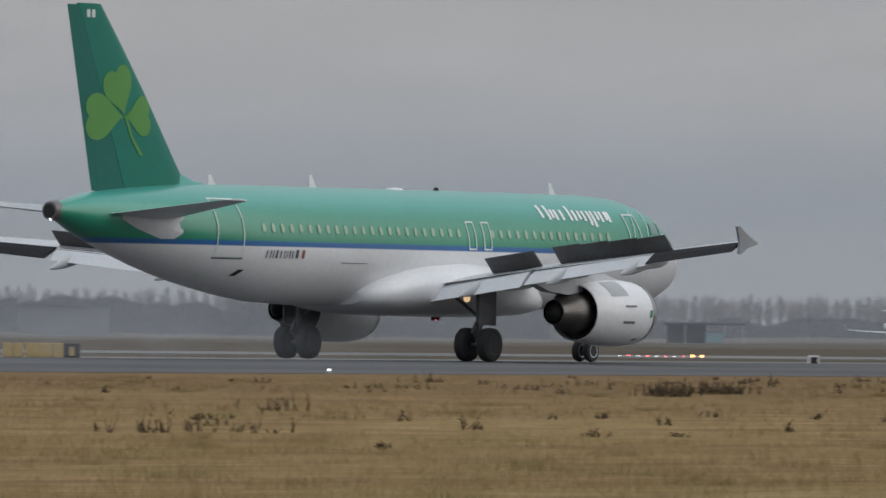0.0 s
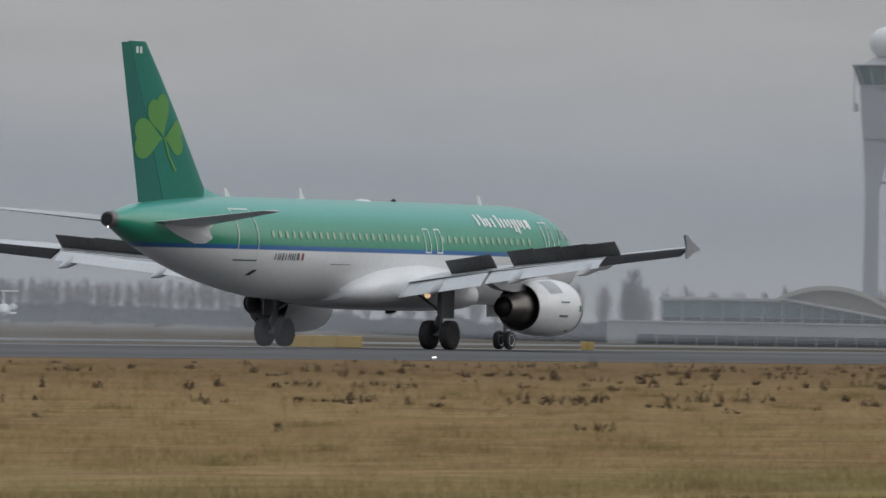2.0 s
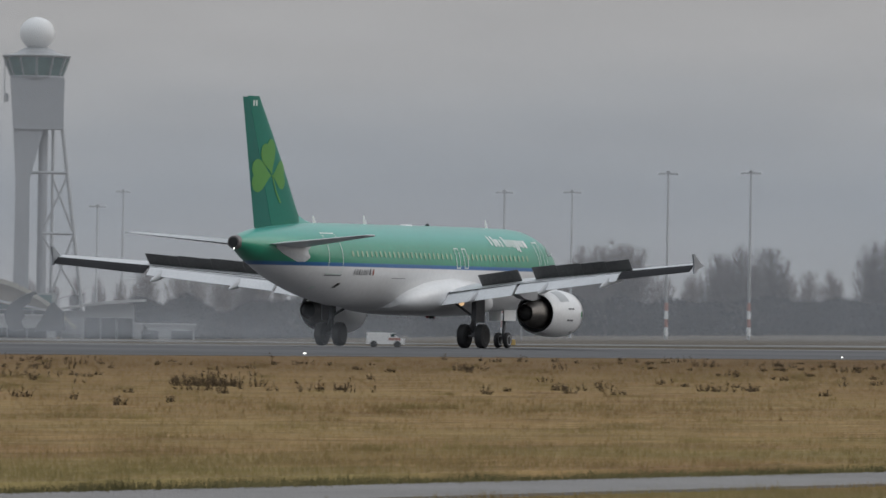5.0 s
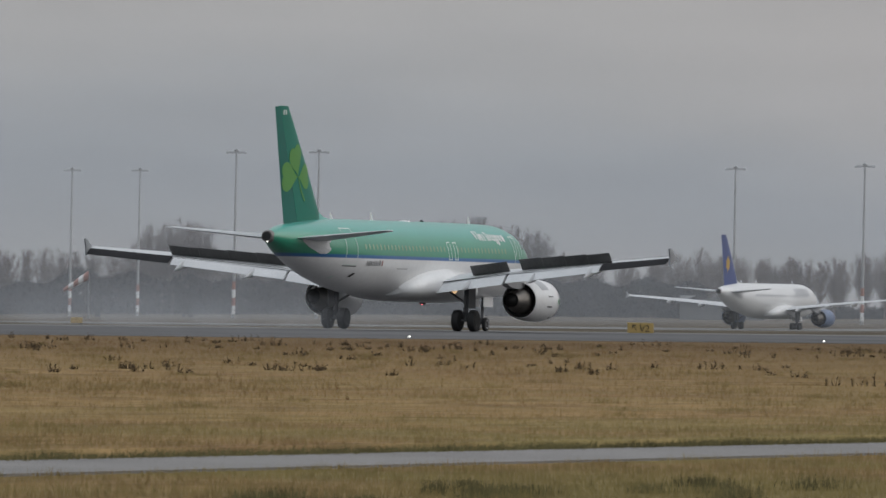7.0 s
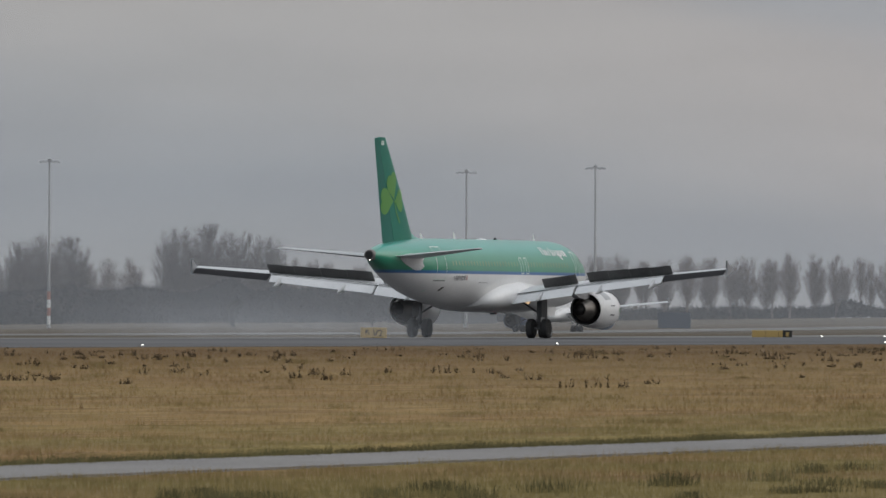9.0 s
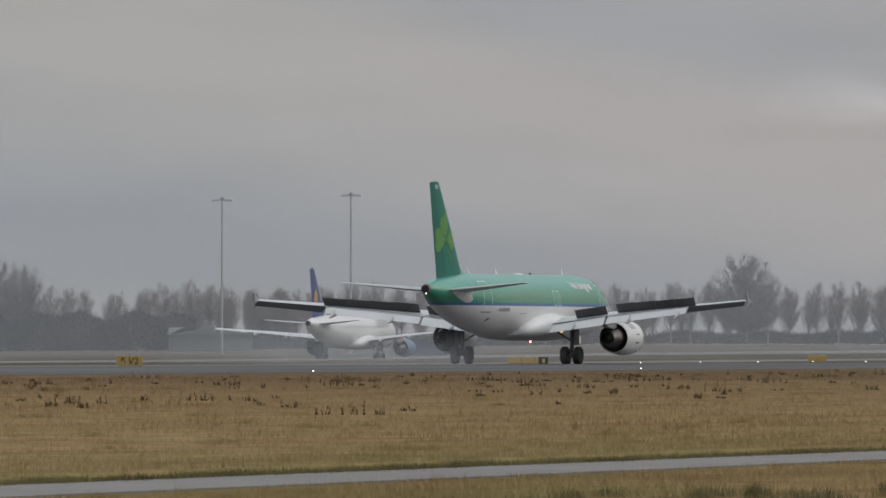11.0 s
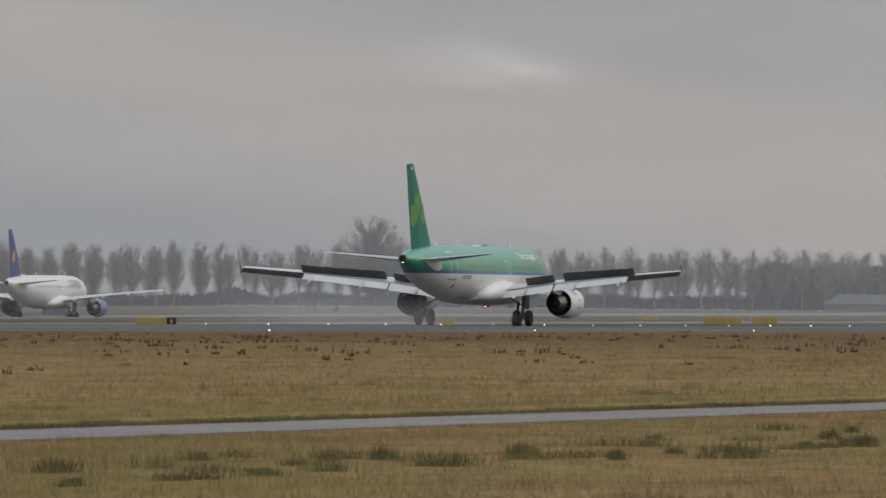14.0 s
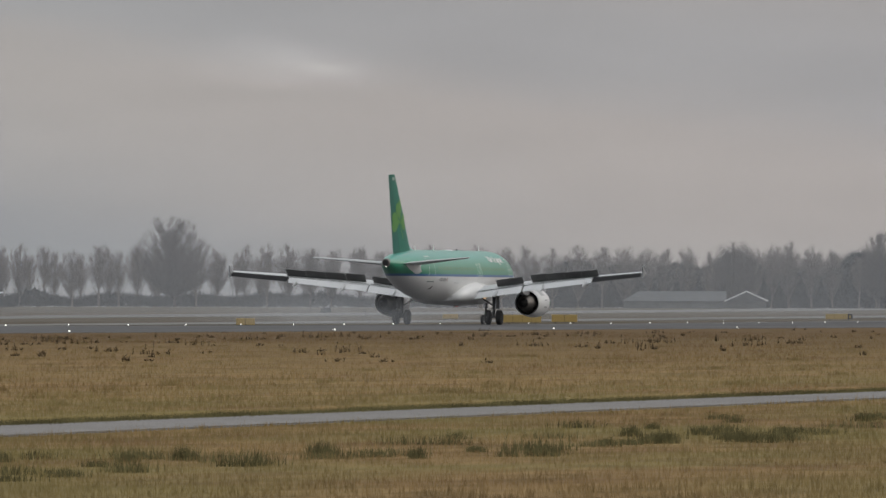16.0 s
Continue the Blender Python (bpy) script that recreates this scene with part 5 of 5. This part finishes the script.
def bare_tree(seed, height, wide, foot, boughs, label, group, rise=(1.0, 1.9), upward=0.15, bark=None):
    """A leafless tree: a trunk, boughs that reach through an uneven rounded crown, and sprays of fine twigs along them."""
    rng = random.Random(seed)
    root = thing("tree", label, "tree", None, group)
    tv, tf, vs, fs = [], [], [], []
    bend = [Vector((rng.uniform(-0.25, 0.25), rng.uniform(-0.25, 0.25), height * 0.9 * k / 6)) for k in range(7)]
    bend[0] = Vector((0, 0, -0.6))
    for k in range(6):
        twig(tv, tf, bend[k], bend[k + 1], 0.30 * (1 - k / 6.4), 0.30 * (1 - (k + 1) / 6.4))
    up = Vector((0, 0, 1))
    mid, half = height * (1 + foot) / 2, height * (1 - foot) / 2
    for i in range(boughs):
        a, c = rng.uniform(0, 2 * math.pi), rng.uniform(-0.95, 1.0)
        ray = (0.28 + 0.72 * rng.random() ** 0.55) * (1 + 0.20 * noise.noise((math.cos(a) * 1.3 + seed, math.sin(a) * 1.3, c * 1.6)))
        flat = math.sqrt(1 - c * c)
        end = Vector((math.cos(a) * flat * wide * ray, math.sin(a) * flat * wide * ray, mid + half * c * min(1.0, ray)))
        h0 = max(height * 0.12, end.z - math.hypot(end.x, end.y) * rng.uniform(*rise) - height * 0.03)
        u = min(0.98, h0 / (height * 0.9))
        p = bend[min(5, int(u * 6))].lerp(bend[min(6, int(u * 6) + 1)], u * 6 % 1)
        start, bow = p, Vector((end.x - p.x, end.y - p.y, 0)) * 0.16
        for k in range(3):
            f = (k + 1) / 3
            q = start.lerp(end, f) + bow * math.sin(math.pi * f) + Vector((rng.gauss(0, 0.12), rng.gauss(0, 0.12), rng.gauss(0, 0.12)))
            twig(vs, fs, p, q, 0.046 - 0.012 * k, 0.034 - 0.012 * k)
            way = (q - p).normalized()
            for n in range(5 if k < 2 else 14):
                b0 = p.lerp(q, rng.random())
                w2 = (lean(way, rng.uniform(0.3, 1.2), rng) + up * upward).normalized()
                b1 = b0 + w2 * min(1.0, height * rng.uniform(0.04, 0.085))
                sliver(vs, fs, b0, b1, 0.019, rng)
                for m in range(2):
                    w3 = (lean(w2, rng.uniform(0.3, 0.9), rng) + up * (upward + 0.05)).normalized()
                    c0 = b0.lerp(b1, rng.random())
                    sliver(vs, fs, c0, c0 + w3 * min(0.75, height * rng.uniform(0.025, 0.055)), 0.0135, rng)
            p = q
    for name, v, f in (("trunk", tv, tf), ("crown", vs, fs)):
        me = bpy.data.meshes.new(name)
        me.from_pydata([tuple(c) for c in v], [], f)
        me.materials.append(bark or M_BARK)
        ob = new(name, me)
        ob.parent = root
    return root


POPLARS = [bare_tree(s, 13.0, w, f, n, "slender leafless tree in a hazy row", "row of poplars", (1.2, 2.2), 0.22) for s, w, f, n in ((1, 2.6, 0.32, 100), (2, 3.0, 0.30, 120), (3, 2.2, 0.36, 84), (4, 3.1, 0.29, 124), (5, 2.5, 0.37, 94), (6, 2.8, 0.33, 108))]
DOMES = [bare_tree(s, 17.0, 5.8, 0.12, 460, "broad leafless tree with a rounded crown", "round-crowned trees", (1.0, 1.9), 0.2, M_DARKBARK) for s in (11, 12, 13)]
used = set()


def plant(kinds, k, az, dist, scale, wide=1.0):
    src = kinds[k % len(kinds)]
    a = radians(az)
    x, y = dist * math.sin(a), dist * math.cos(a)
    m = pose(x, y, ground_z(x, y), 0, 0, (az * 997) % 360)
    ob = src if src.name not in used else copy_thing(src, m)
    used.add(src.name)
    ob.matrix_basis = m @ Matrix.Diagonal((scale * wide, scale * wide, scale, 1))
    return ob


rng = random.Random(5)
count = 0
for az0, az1, step, dist, size in ((70.7, 79.4, 0.135, 2000, 0.98), (70.6, 79.4, 0.15, 2160, 1.02), (77.8, 79.5, 0.10, 2050, 1.05), (64.9, 70.7, 0.19, 2080, 0.90), (65.2, 70.4, 0.21, 2200, 0.95), (67.52, 67.95, 0.075, 1990, 1.28), (60.6, 64.9, 0.13, 2150, 0.62), (57.2, 60.6, 0.06, 2250, 0.60), (53.2, 57.3, 0.085, 2200, 0.56)):
    az = az0
    while az < az1:
        d, base = dist + rng.uniform(-12, 12), size * rng.uniform(0.88, 1.06)
        a = radians(az)
        full = base + (1.5 - ground_z(d * math.sin(a), d * math.cos(a))) / 13.0
        plant(POPLARS, count, az, d, full, rng.uniform(0.9, 1.15) * (0.35 + 0.65 * base / full))
        az += step * rng.uniform(0.75, 1.25)
        count += 1
for k, (az, size, wide) in enumerate(((74.24, 1.10, 1.12), (77.63, 0.82, 1.15), (78.50, 0.92, 0.8), (78.75, 0.95, 0.9), (68.50, 0.98, 0.85), (68.68, 0.95, 0.85), (68.36, 0.90, 0.8), (69.32, 1.08, 0.9), (69.50, 1.12, 0.9), (69.68, 1.05, 0.9), (69.86, 1.0, 0.9), (71.42, 0.66, 0.9), (71.30, 0.62, 0.9), (65.5, 0.62, 0.95), (66.15, 0.50, 1.3), (66.35, 0.48, 1.3), (65.95, 0.46, 1.2), (54.9, 0.42, 1.2), (55.2, 0.46, 1.0), (56.1, 0.42, 1.2), (62.70, 0.66, 0.8))):
    d, a = 1950 + 7 * k, radians(az)
    full = size + (1.4 - ground_z(d * math.sin(a), d * math.cos(a))) / 17.0
    plant(DOMES, k, az, d, full, wide * 1.12 * size / full)


def scrub(az0, az1, dist, height, count_, seed, label):
    """A belt of low brush: short sticks at all angles, in uneven clumps."""
    r = random.Random(seed)
    vs, fs = [], []
    for i in range(count_):
        a = radians(r.uniform(az0, az1))
        d = dist + r.uniform(-14, 14)
        x, y = d * math.sin(a), d * math.cos(a)
        top = height * (0.62 + 0.42 * noise.noise((math.degrees(a) * 4.0, 3.1, 0)))
        z = ground_z(x, y) + max(0.2, top) * r.random()
        way = Vector((r.uniform(-1, 1), r.uniform(-1, 1), r.uniform(0.1, 1.4))).normalized()
        p = Vector((x, y, z))
        twig(vs, fs, p, p + way * r.uniform(0.7, 1.6), 0.10, 0.03)
    me = bpy.data.meshes.new("scrub")
    me.from_pydata([tuple(c) for c in vs], [], fs)
    me.materials.append(M_HEDGE)
    return tagged(new("scrub", me), label, "bushes", "", "stuff")


scrub(64.8, 70.9, 1985, 11.5, 62000, 31, "dense dark leafless brush along the field edge")
scrub(70.7, 76.7, 2010, 3.4, 24000, 32, "low dark leafless brush under the poplars")
scrub(76.5, 79.5, 2030, 13.5, 70000, 33, "low bluish brush under the poplars")
scrub(53.0, 57.2, 2080, 10.0, 50000, 35, "hazy dark brush beyond the runway")
scrub(56.9, 64.8, 2100, 5.5, 45000, 34, "low hazy brush on the horizon")

# ---- grass and weeds ----
def grass_mesh(name, co, m):
    """One triangle a blade, shaded softly like the turf that it belongs to."""
    n = np.cross(co[:, 1] - co[:, 0], co[:, 2] - co[:, 0])
    flip = (n[:, :2] * co[:, 0, :2]).sum(1) > 0
    co[flip] = co[flip][:, [1, 0, 2]]
    me = bpy.data.meshes.new(name)
    me.vertices.add(3 * m)
    me.vertices.foreach_set("co", co.ravel())
    me.loops.add(3 * m)
    me.loops.foreach_set("vertex_index", np.arange(3 * m))
    me.polygons.add(m)
    me.polygons.foreach_set("loop_start", np.arange(0, 3 * m, 3))
    me.update()
    me.normals_split_custom_set_from_vertices(np.tile((0.0, 0.0, 1.0), (3 * m, 1)))
    return me


def lumps(x, y):
    """Uneven growth: clumps from a hand's breadth to a few metres."""
    g = np.random.RandomState(3)
    out = np.ones_like(x)
    for wave, amp in ((0.35, 0.22), (0.55, 0.22), (0.9, 0.25), (1.5, 0.25), (2.6, 0.25), (4.5, 0.2), (9.0, 0.2)):
        for k in range(2):
            a = g.uniform(0, np.pi)
            out += amp * np.sin(2 * np.pi * (x * np.cos(a) + y * np.sin(a)) / wave + 1.5 * np.sin(y * 1.3 / wave + k) + g.uniform(0, 6.28))
    return np.clip(out, 0.15, 2.4)


def blades(name, n, r0, r1, hgt, wid, mat, seed, keep, label):
    """Single blades of grass scattered over a stretch of field, denser towards the eye."""
    g = np.random.RandomState(seed)
    az = np.radians(g.uniform(53.0, 79.6, n))
    r = r0 * (r1 / r0) ** g.uniform(0, 1, n)
    x, y = r * np.sin(az), r * np.cos(az)
    ok = keep(x, y, g) & ~((y > 28.75) & (y < 31.5)) & (y < 143.6)
    x, y, r = x[ok], y[ok], r[ok]
    m = len(x)
    turn = g.uniform(0, np.pi, m)
    h = hgt * g.uniform(0.45, 1.25, m) * lumps(x, y)
    w = wid * g.uniform(0.6, 1.3, m) * (0.6 + 0.4 * r / r0)
    lx, ly = g.normal(0, 0.35, m) * h, g.normal(0, 0.35, m) * h
    gz = np.interp(y, [0, 31.4, 31.6, 60, 100, 144], [0, 0, 0.09, 0, 0, -0.08])
    co = np.empty((m, 3, 3))
    co[:, 0] = np.c_[x - np.cos(turn) * w, y - np.sin(turn) * w, gz - 0.06]
    co[:, 1] = np.c_[x + np.cos(turn) * w, y + np.sin(turn) * w, gz - 0.06]
    co[:, 2] = np.c_[x + lx, y + ly, gz + h]
    me = grass_mesh(name, co, m)
    me.materials.append(mat)
    return tagged(new(name, me), label, "grass", "", "stuff")


def patchy(x, y):
    return 0.5 + 0.25 * np.sin(x * 0.11 + 2 * np.sin(y * 0.23)) + 0.25 * np.sin(y * 0.37 + 1.7 * np.sin(x * 0.071))


blades("grass", 300000, 56, 130, 0.030, 0.004, M_BLADE, 41, lambda x, y, g: g.uniform(0, 1, len(x)) > 0.1, "dry straw-coloured winter grass")
blades("grass", 260000, 130, 560, 0.045, 0.010, M_BLADE, 42, lambda x, y, g: g.uniform(0, 1, len(x)) > 0.1, "dry straw-coloured winter grass")
blades("grass", 260000, 56, 170, 0.032, 0.004, M_GREENBLADE, 43, lambda x, y, g: (np.exp(-((y - 30) / 5.5) ** 2) * 1.1 + 0.2 * patchy(x, y) ** 3) > g.uniform(0, 1, len(x)), "green grass along the service path")
blades("grass", 80000, 170, 560, 0.045, 0.012, M_GREENBLADE, 44, lambda x, y, g: 0.45 * patchy(x * 0.6, y * 0.8) ** 2 > g.uniform(0, 1, len(x)), "green streaks in the dry field")


def weeds(name, spots, seed, label):
    """Dead plants: a few leaning stalks with short shoots and seed heads over a low mat of withered leaves."""
    r = random.Random(seed)
    vs, fs = [], []
    for x, y, wide, tall, n in spots:
        for i in range(n):
            px, py = x + r.gauss(0, wide), y + r.gauss(0, wide)
            h = tall * r.uniform(0.25, 1.0) ** 1.3
            p = Vector((px, py, ground_z(px, py) - 0.05))
            q = p + Vector((r.gauss(0, 0.18) * h, r.gauss(0, 0.18) * h, h))
            twig(vs, fs, p, q, 0.006, 0.003)
            for k in range(6):
                c = p.lerp(q, r.uniform(0.3, 1.0))
                sliver(vs, fs, c, c + Vector((r.gauss(0, 0.03), r.gauss(0, 0.03), r.uniform(0.0, 0.08))), 0.009, r)
            for k in range(3):
                c = Vector((px + r.gauss(0, 0.03), py + r.gauss(0, 0.03), p.z + 0.03))
                sliver(vs, fs, c, c + Vector((r.gauss(0, 0.04), r.gauss(0, 0.04), r.uniform(0.1, 0.6) * tall + 0.03)), 0.011, r)
    me = bpy.data.meshes.new(name)
    me.from_pydata([tuple(c) for c in vs], [], fs)
    me.materials.append(M_WEED)
    return tagged(new(name, me), label, "weeds", "", "stuff")


r = random.Random(77)
spots = []
while len(spots) < 560:
    y = r.choice((r.gauss(97, 8), r.gauss(74, 5), r.gauss(122, 10), r.gauss(112, 8), r.uniform(52, 138)))
    x = y * math.tan(radians(r.uniform(54, 79.3)))
    if noise.noise((x * 0.03, y * 0.12, 2.0)) > -0.12 and (x > 1.75 * y or r.random() < 0.45):
        big = r.random()
        spots.append((x, y, r.uniform(0.03, 0.12) + 0.25 * (big > 0.88), r.uniform(0.08, 0.24) + 0.14 * (big > 0.8), r.randint(2, 7) + (7 if big > 0.88 else 0)))
weeds("weeds", spots, 78, "dead brown weed stalks standing in the grass")


def tufts(name, spots, seed, mat, label):
    """Clumps of many fine blades, each leaning out from its clump."""
    g = np.random.RandomState(seed)
    out = []
    for x, y, wide, tall, n in spots:
        ox, oy = g.normal(0, wide, n), g.normal(0, wide * 0.7, n)
        h = tall * g.uniform(0.4, 1.0, n) * np.exp(-(ox / (2.2 * wide)) ** 2)
        a, w = g.uniform(0, np.pi, n), g.uniform(0.003, 0.007, n)
        z = ground_z(x, y) - 0.04
        tip = np.c_[x + ox + g.normal(0, 0.3, n) * h, y + oy + g.normal(0, 0.3, n) * h, z + 0.04 + h]
        out.append(np.stack([np.c_[x + ox - np.cos(a) * w, y + oy - np.sin(a) * w, np.full(n, z)], np.c_[x + ox + np.cos(a) * w, y + oy + np.sin(a) * w, np.full(n, z)], tip], 1))
    co = np.concatenate(out)
    m = len(co)
    me = grass_mesh(name, co, m)
    me.materials.append(mat)
    return tagged(new(name, me), label, "grass", "", "stuff")


r = random.Random(79)
spots = [(x, 22.6 + r.gauss(0, 1.3), r.uniform(0.06, 0.24), r.uniform(0.05, 0.15), r.randint(90, 260)) for x in [50 + 0.30 * k + r.uniform(-0.5, 0.5) for k in range(260)] if r.random() < 0.45 + 0.5 * noise.noise((x * 0.16, 5.0, 0))]
tufts("grass_tufts", spots, 80, M_TUFT, "dark green tussocks of grass beside the path")
spots = [(y * math.tan(radians(r.uniform(54, 79.3))), y, r.uniform(0.15, 0.5), r.uniform(0.05, 0.12), r.randint(60, 160)) for y in [r.uniform(33, 138) for k in range(420)]]
tufts("grass_tufts", spots, 81, M_GREENBLADE, "low green tussocks scattered in the dry field")
spots = [(x, y + r.uniform(-0.02, 0.06), r.uniform(0.22, 0.30), r.uniform(0.05, 0.10), 300) for x, y in [(40 + 0.5 * k, 31.44) for k in range(270)]]
tufts("grass_tufts", spots, 82, M_TUFT, "dark grassy verge along the path")
spots = [(190 + 1.0 * k, 143.75 + r.uniform(-0.3, 0.1), 0.5, r.uniform(0.05, 0.16), 42) for k in range(580)]
tufts("grass_tufts", spots, 83, M_BLADE, "ragged dry grass along the runway edge")
for x, y, wide, tall in ((163.8, 103.1, 0.42, 0.40), (155.0, 98.7, 0.22, 0.34), (170.5, 78.4, 0.40, 0.34)):
    bush = weeds("bush", [(x, y, wide, tall, 90)], int(x), "low dark leafless bush in the field")
    bush["kind"] = ""
    tagged(bush, "", "bush")


# ---- mist over the far field, and spray behind the wheels ----
for dist, top, span in ((1080, 74, 61), (1340, 78, 61), (1560, 84, 61), (1700, 84, 31), (1900, 84, 31)):
    rings = []
    for i in range(span):
        a = radians(46 + 0.62 * i)
        d = dist + 14 * noise.noise((i * 0.31, dist * 0.01, 0))
        rings.append([(d * math.sin(a) , d * math.cos(a), z) for z in (-1.6, 6, 18, 40, 60, top)])
    mist = part("mist", loft(rings, False, None, False), M_MIST if span > 40 else M_WESTMIST, None, "", True)
    if span < 40:
        # this bank of mist thins out to nothing at its eastern end
        ends = [min(1.0, max(0.0, (64.4 - math.degrees(math.atan2(v.co.x, v.co.y))) / 2.4)) for v in mist.data.vertices]
        mist.data.attributes.new("thickness", "FLOAT", "POINT").data.foreach_set("value", ends)
    mist.visible_shadow = False
    tagged(mist, "thin pale winter mist over the far field", "mist", "", "stuff")
for k in range(10):
    u = k / 9
    puff = bmesh.new()
    bmesh.ops.create_icosphere(puff, subdivisions=4, radius=1.0)
    thick = []
    bmesh.ops.delete(puff, geom=[v for v in puff.verts if 0.92 * v.co.x + 0.39 * v.co.y > 0.02], context="VERTS")
    size = (3.6 + 6.4 * u, 2.0 + 3.0 * u, 1.0 + 1.5 * u)
    at_ = Vector((-4.5 - 44.0 * u, (3.8, -3.8)[k % 2], 0.35 + 0.8 * u))
    for v in puff.verts:
        thick.append(max(0.0, -0.92 * v.co.x - 0.39 * v.co.y) ** 2)
        n = 1 + 0.22 * noise.noise(v.co * 1.3 + Vector((k, 0, 0)))
        v.co = Vector((v.co.x * size[0] * n, v.co.y * size[1] * n, v.co.z * size[2] * n)) + at_
        v.co.z = max(0.06, v.co.z)
    spray = part("spray", puff, M_SPRAY, plane, "faint wet spray", True)
    # the puffs thin out to nothing at their rims
    spray.data.attributes.new("thickness", "FLOAT", "POINT").data.foreach_set("value", thick)
    spray.visible_shadow = False


# seconds, place of the main wheels along the runway
ROLL = (
    (0, 272.07),
    (0.5, 287.72),
    (1, 303.27),
    (1.5, 318.72),
    (2, 333.80),
    (2.5, 348.92),
    (3, 364.93),
    (3.5, 379.62),
    (6, 453.53),
    (6.5, 468.15),
    (7, 482.74),
    (7.5, 497.31),
    (8, 511.88),
    (8.5, 526.47),
    (9, 541.07),
    (9.5, 555.63),
    (10, 570.12),
    (12.5, 640.84),
    (13, 654.63),
    (13.5, 668.32),
    (14, 681.89),
    (14.5, 695.36),
    (15, 708.73),
    (15.5, 722.00),
    (16, 735.17),
)
FAR_ROLL = ((0, 1046.0, 1.0), (7, 1112.0, 1.3), (13, 1168.4, 3.0), (16, 1195.6, 3.5))  # seconds, place, turn off the taxiway's line
beacon_at = tuple(beacon.location)
LANE, FAR_LANE = 184.75, 377.0


def spin(wheel_, r, rows, pace):
    """Key a wheel's turn about its axle, frame by frame."""
    x, y, z = wheel_.location
    xs, ts = [q[1] for q in rows], [q[0] for q in rows]
    out, k = [], 0
    while k <= 16 * FPS:
        t = k / FPS
        out.append((t, pose(x, y, z) @ Matrix.Rotation(pace * (float(np.interp(t, ts, xs)) - xs[0]) / r, 4, "Y")))
        k += 1
    walk(wheel_, out)


def motions():
    walk(plane, [(t, pose(x, LANE, 0.03)) for t, x in ROLL])
    walk(far_plane, [(t, pose(x, FAR_LANE, -0.92, 0, 0, turn)) for t, x, turn in FAR_ROLL])
    walk(beacon, [(t, pose(*beacon_at, 0, 0, 206 + 45 * (t - 3.5))) for t in range(17)])
    for wheel_, r in plane_wheels:
        spin(wheel_, r, ROLL, 0.8 if r > 0.5 else 0.5)


motions()
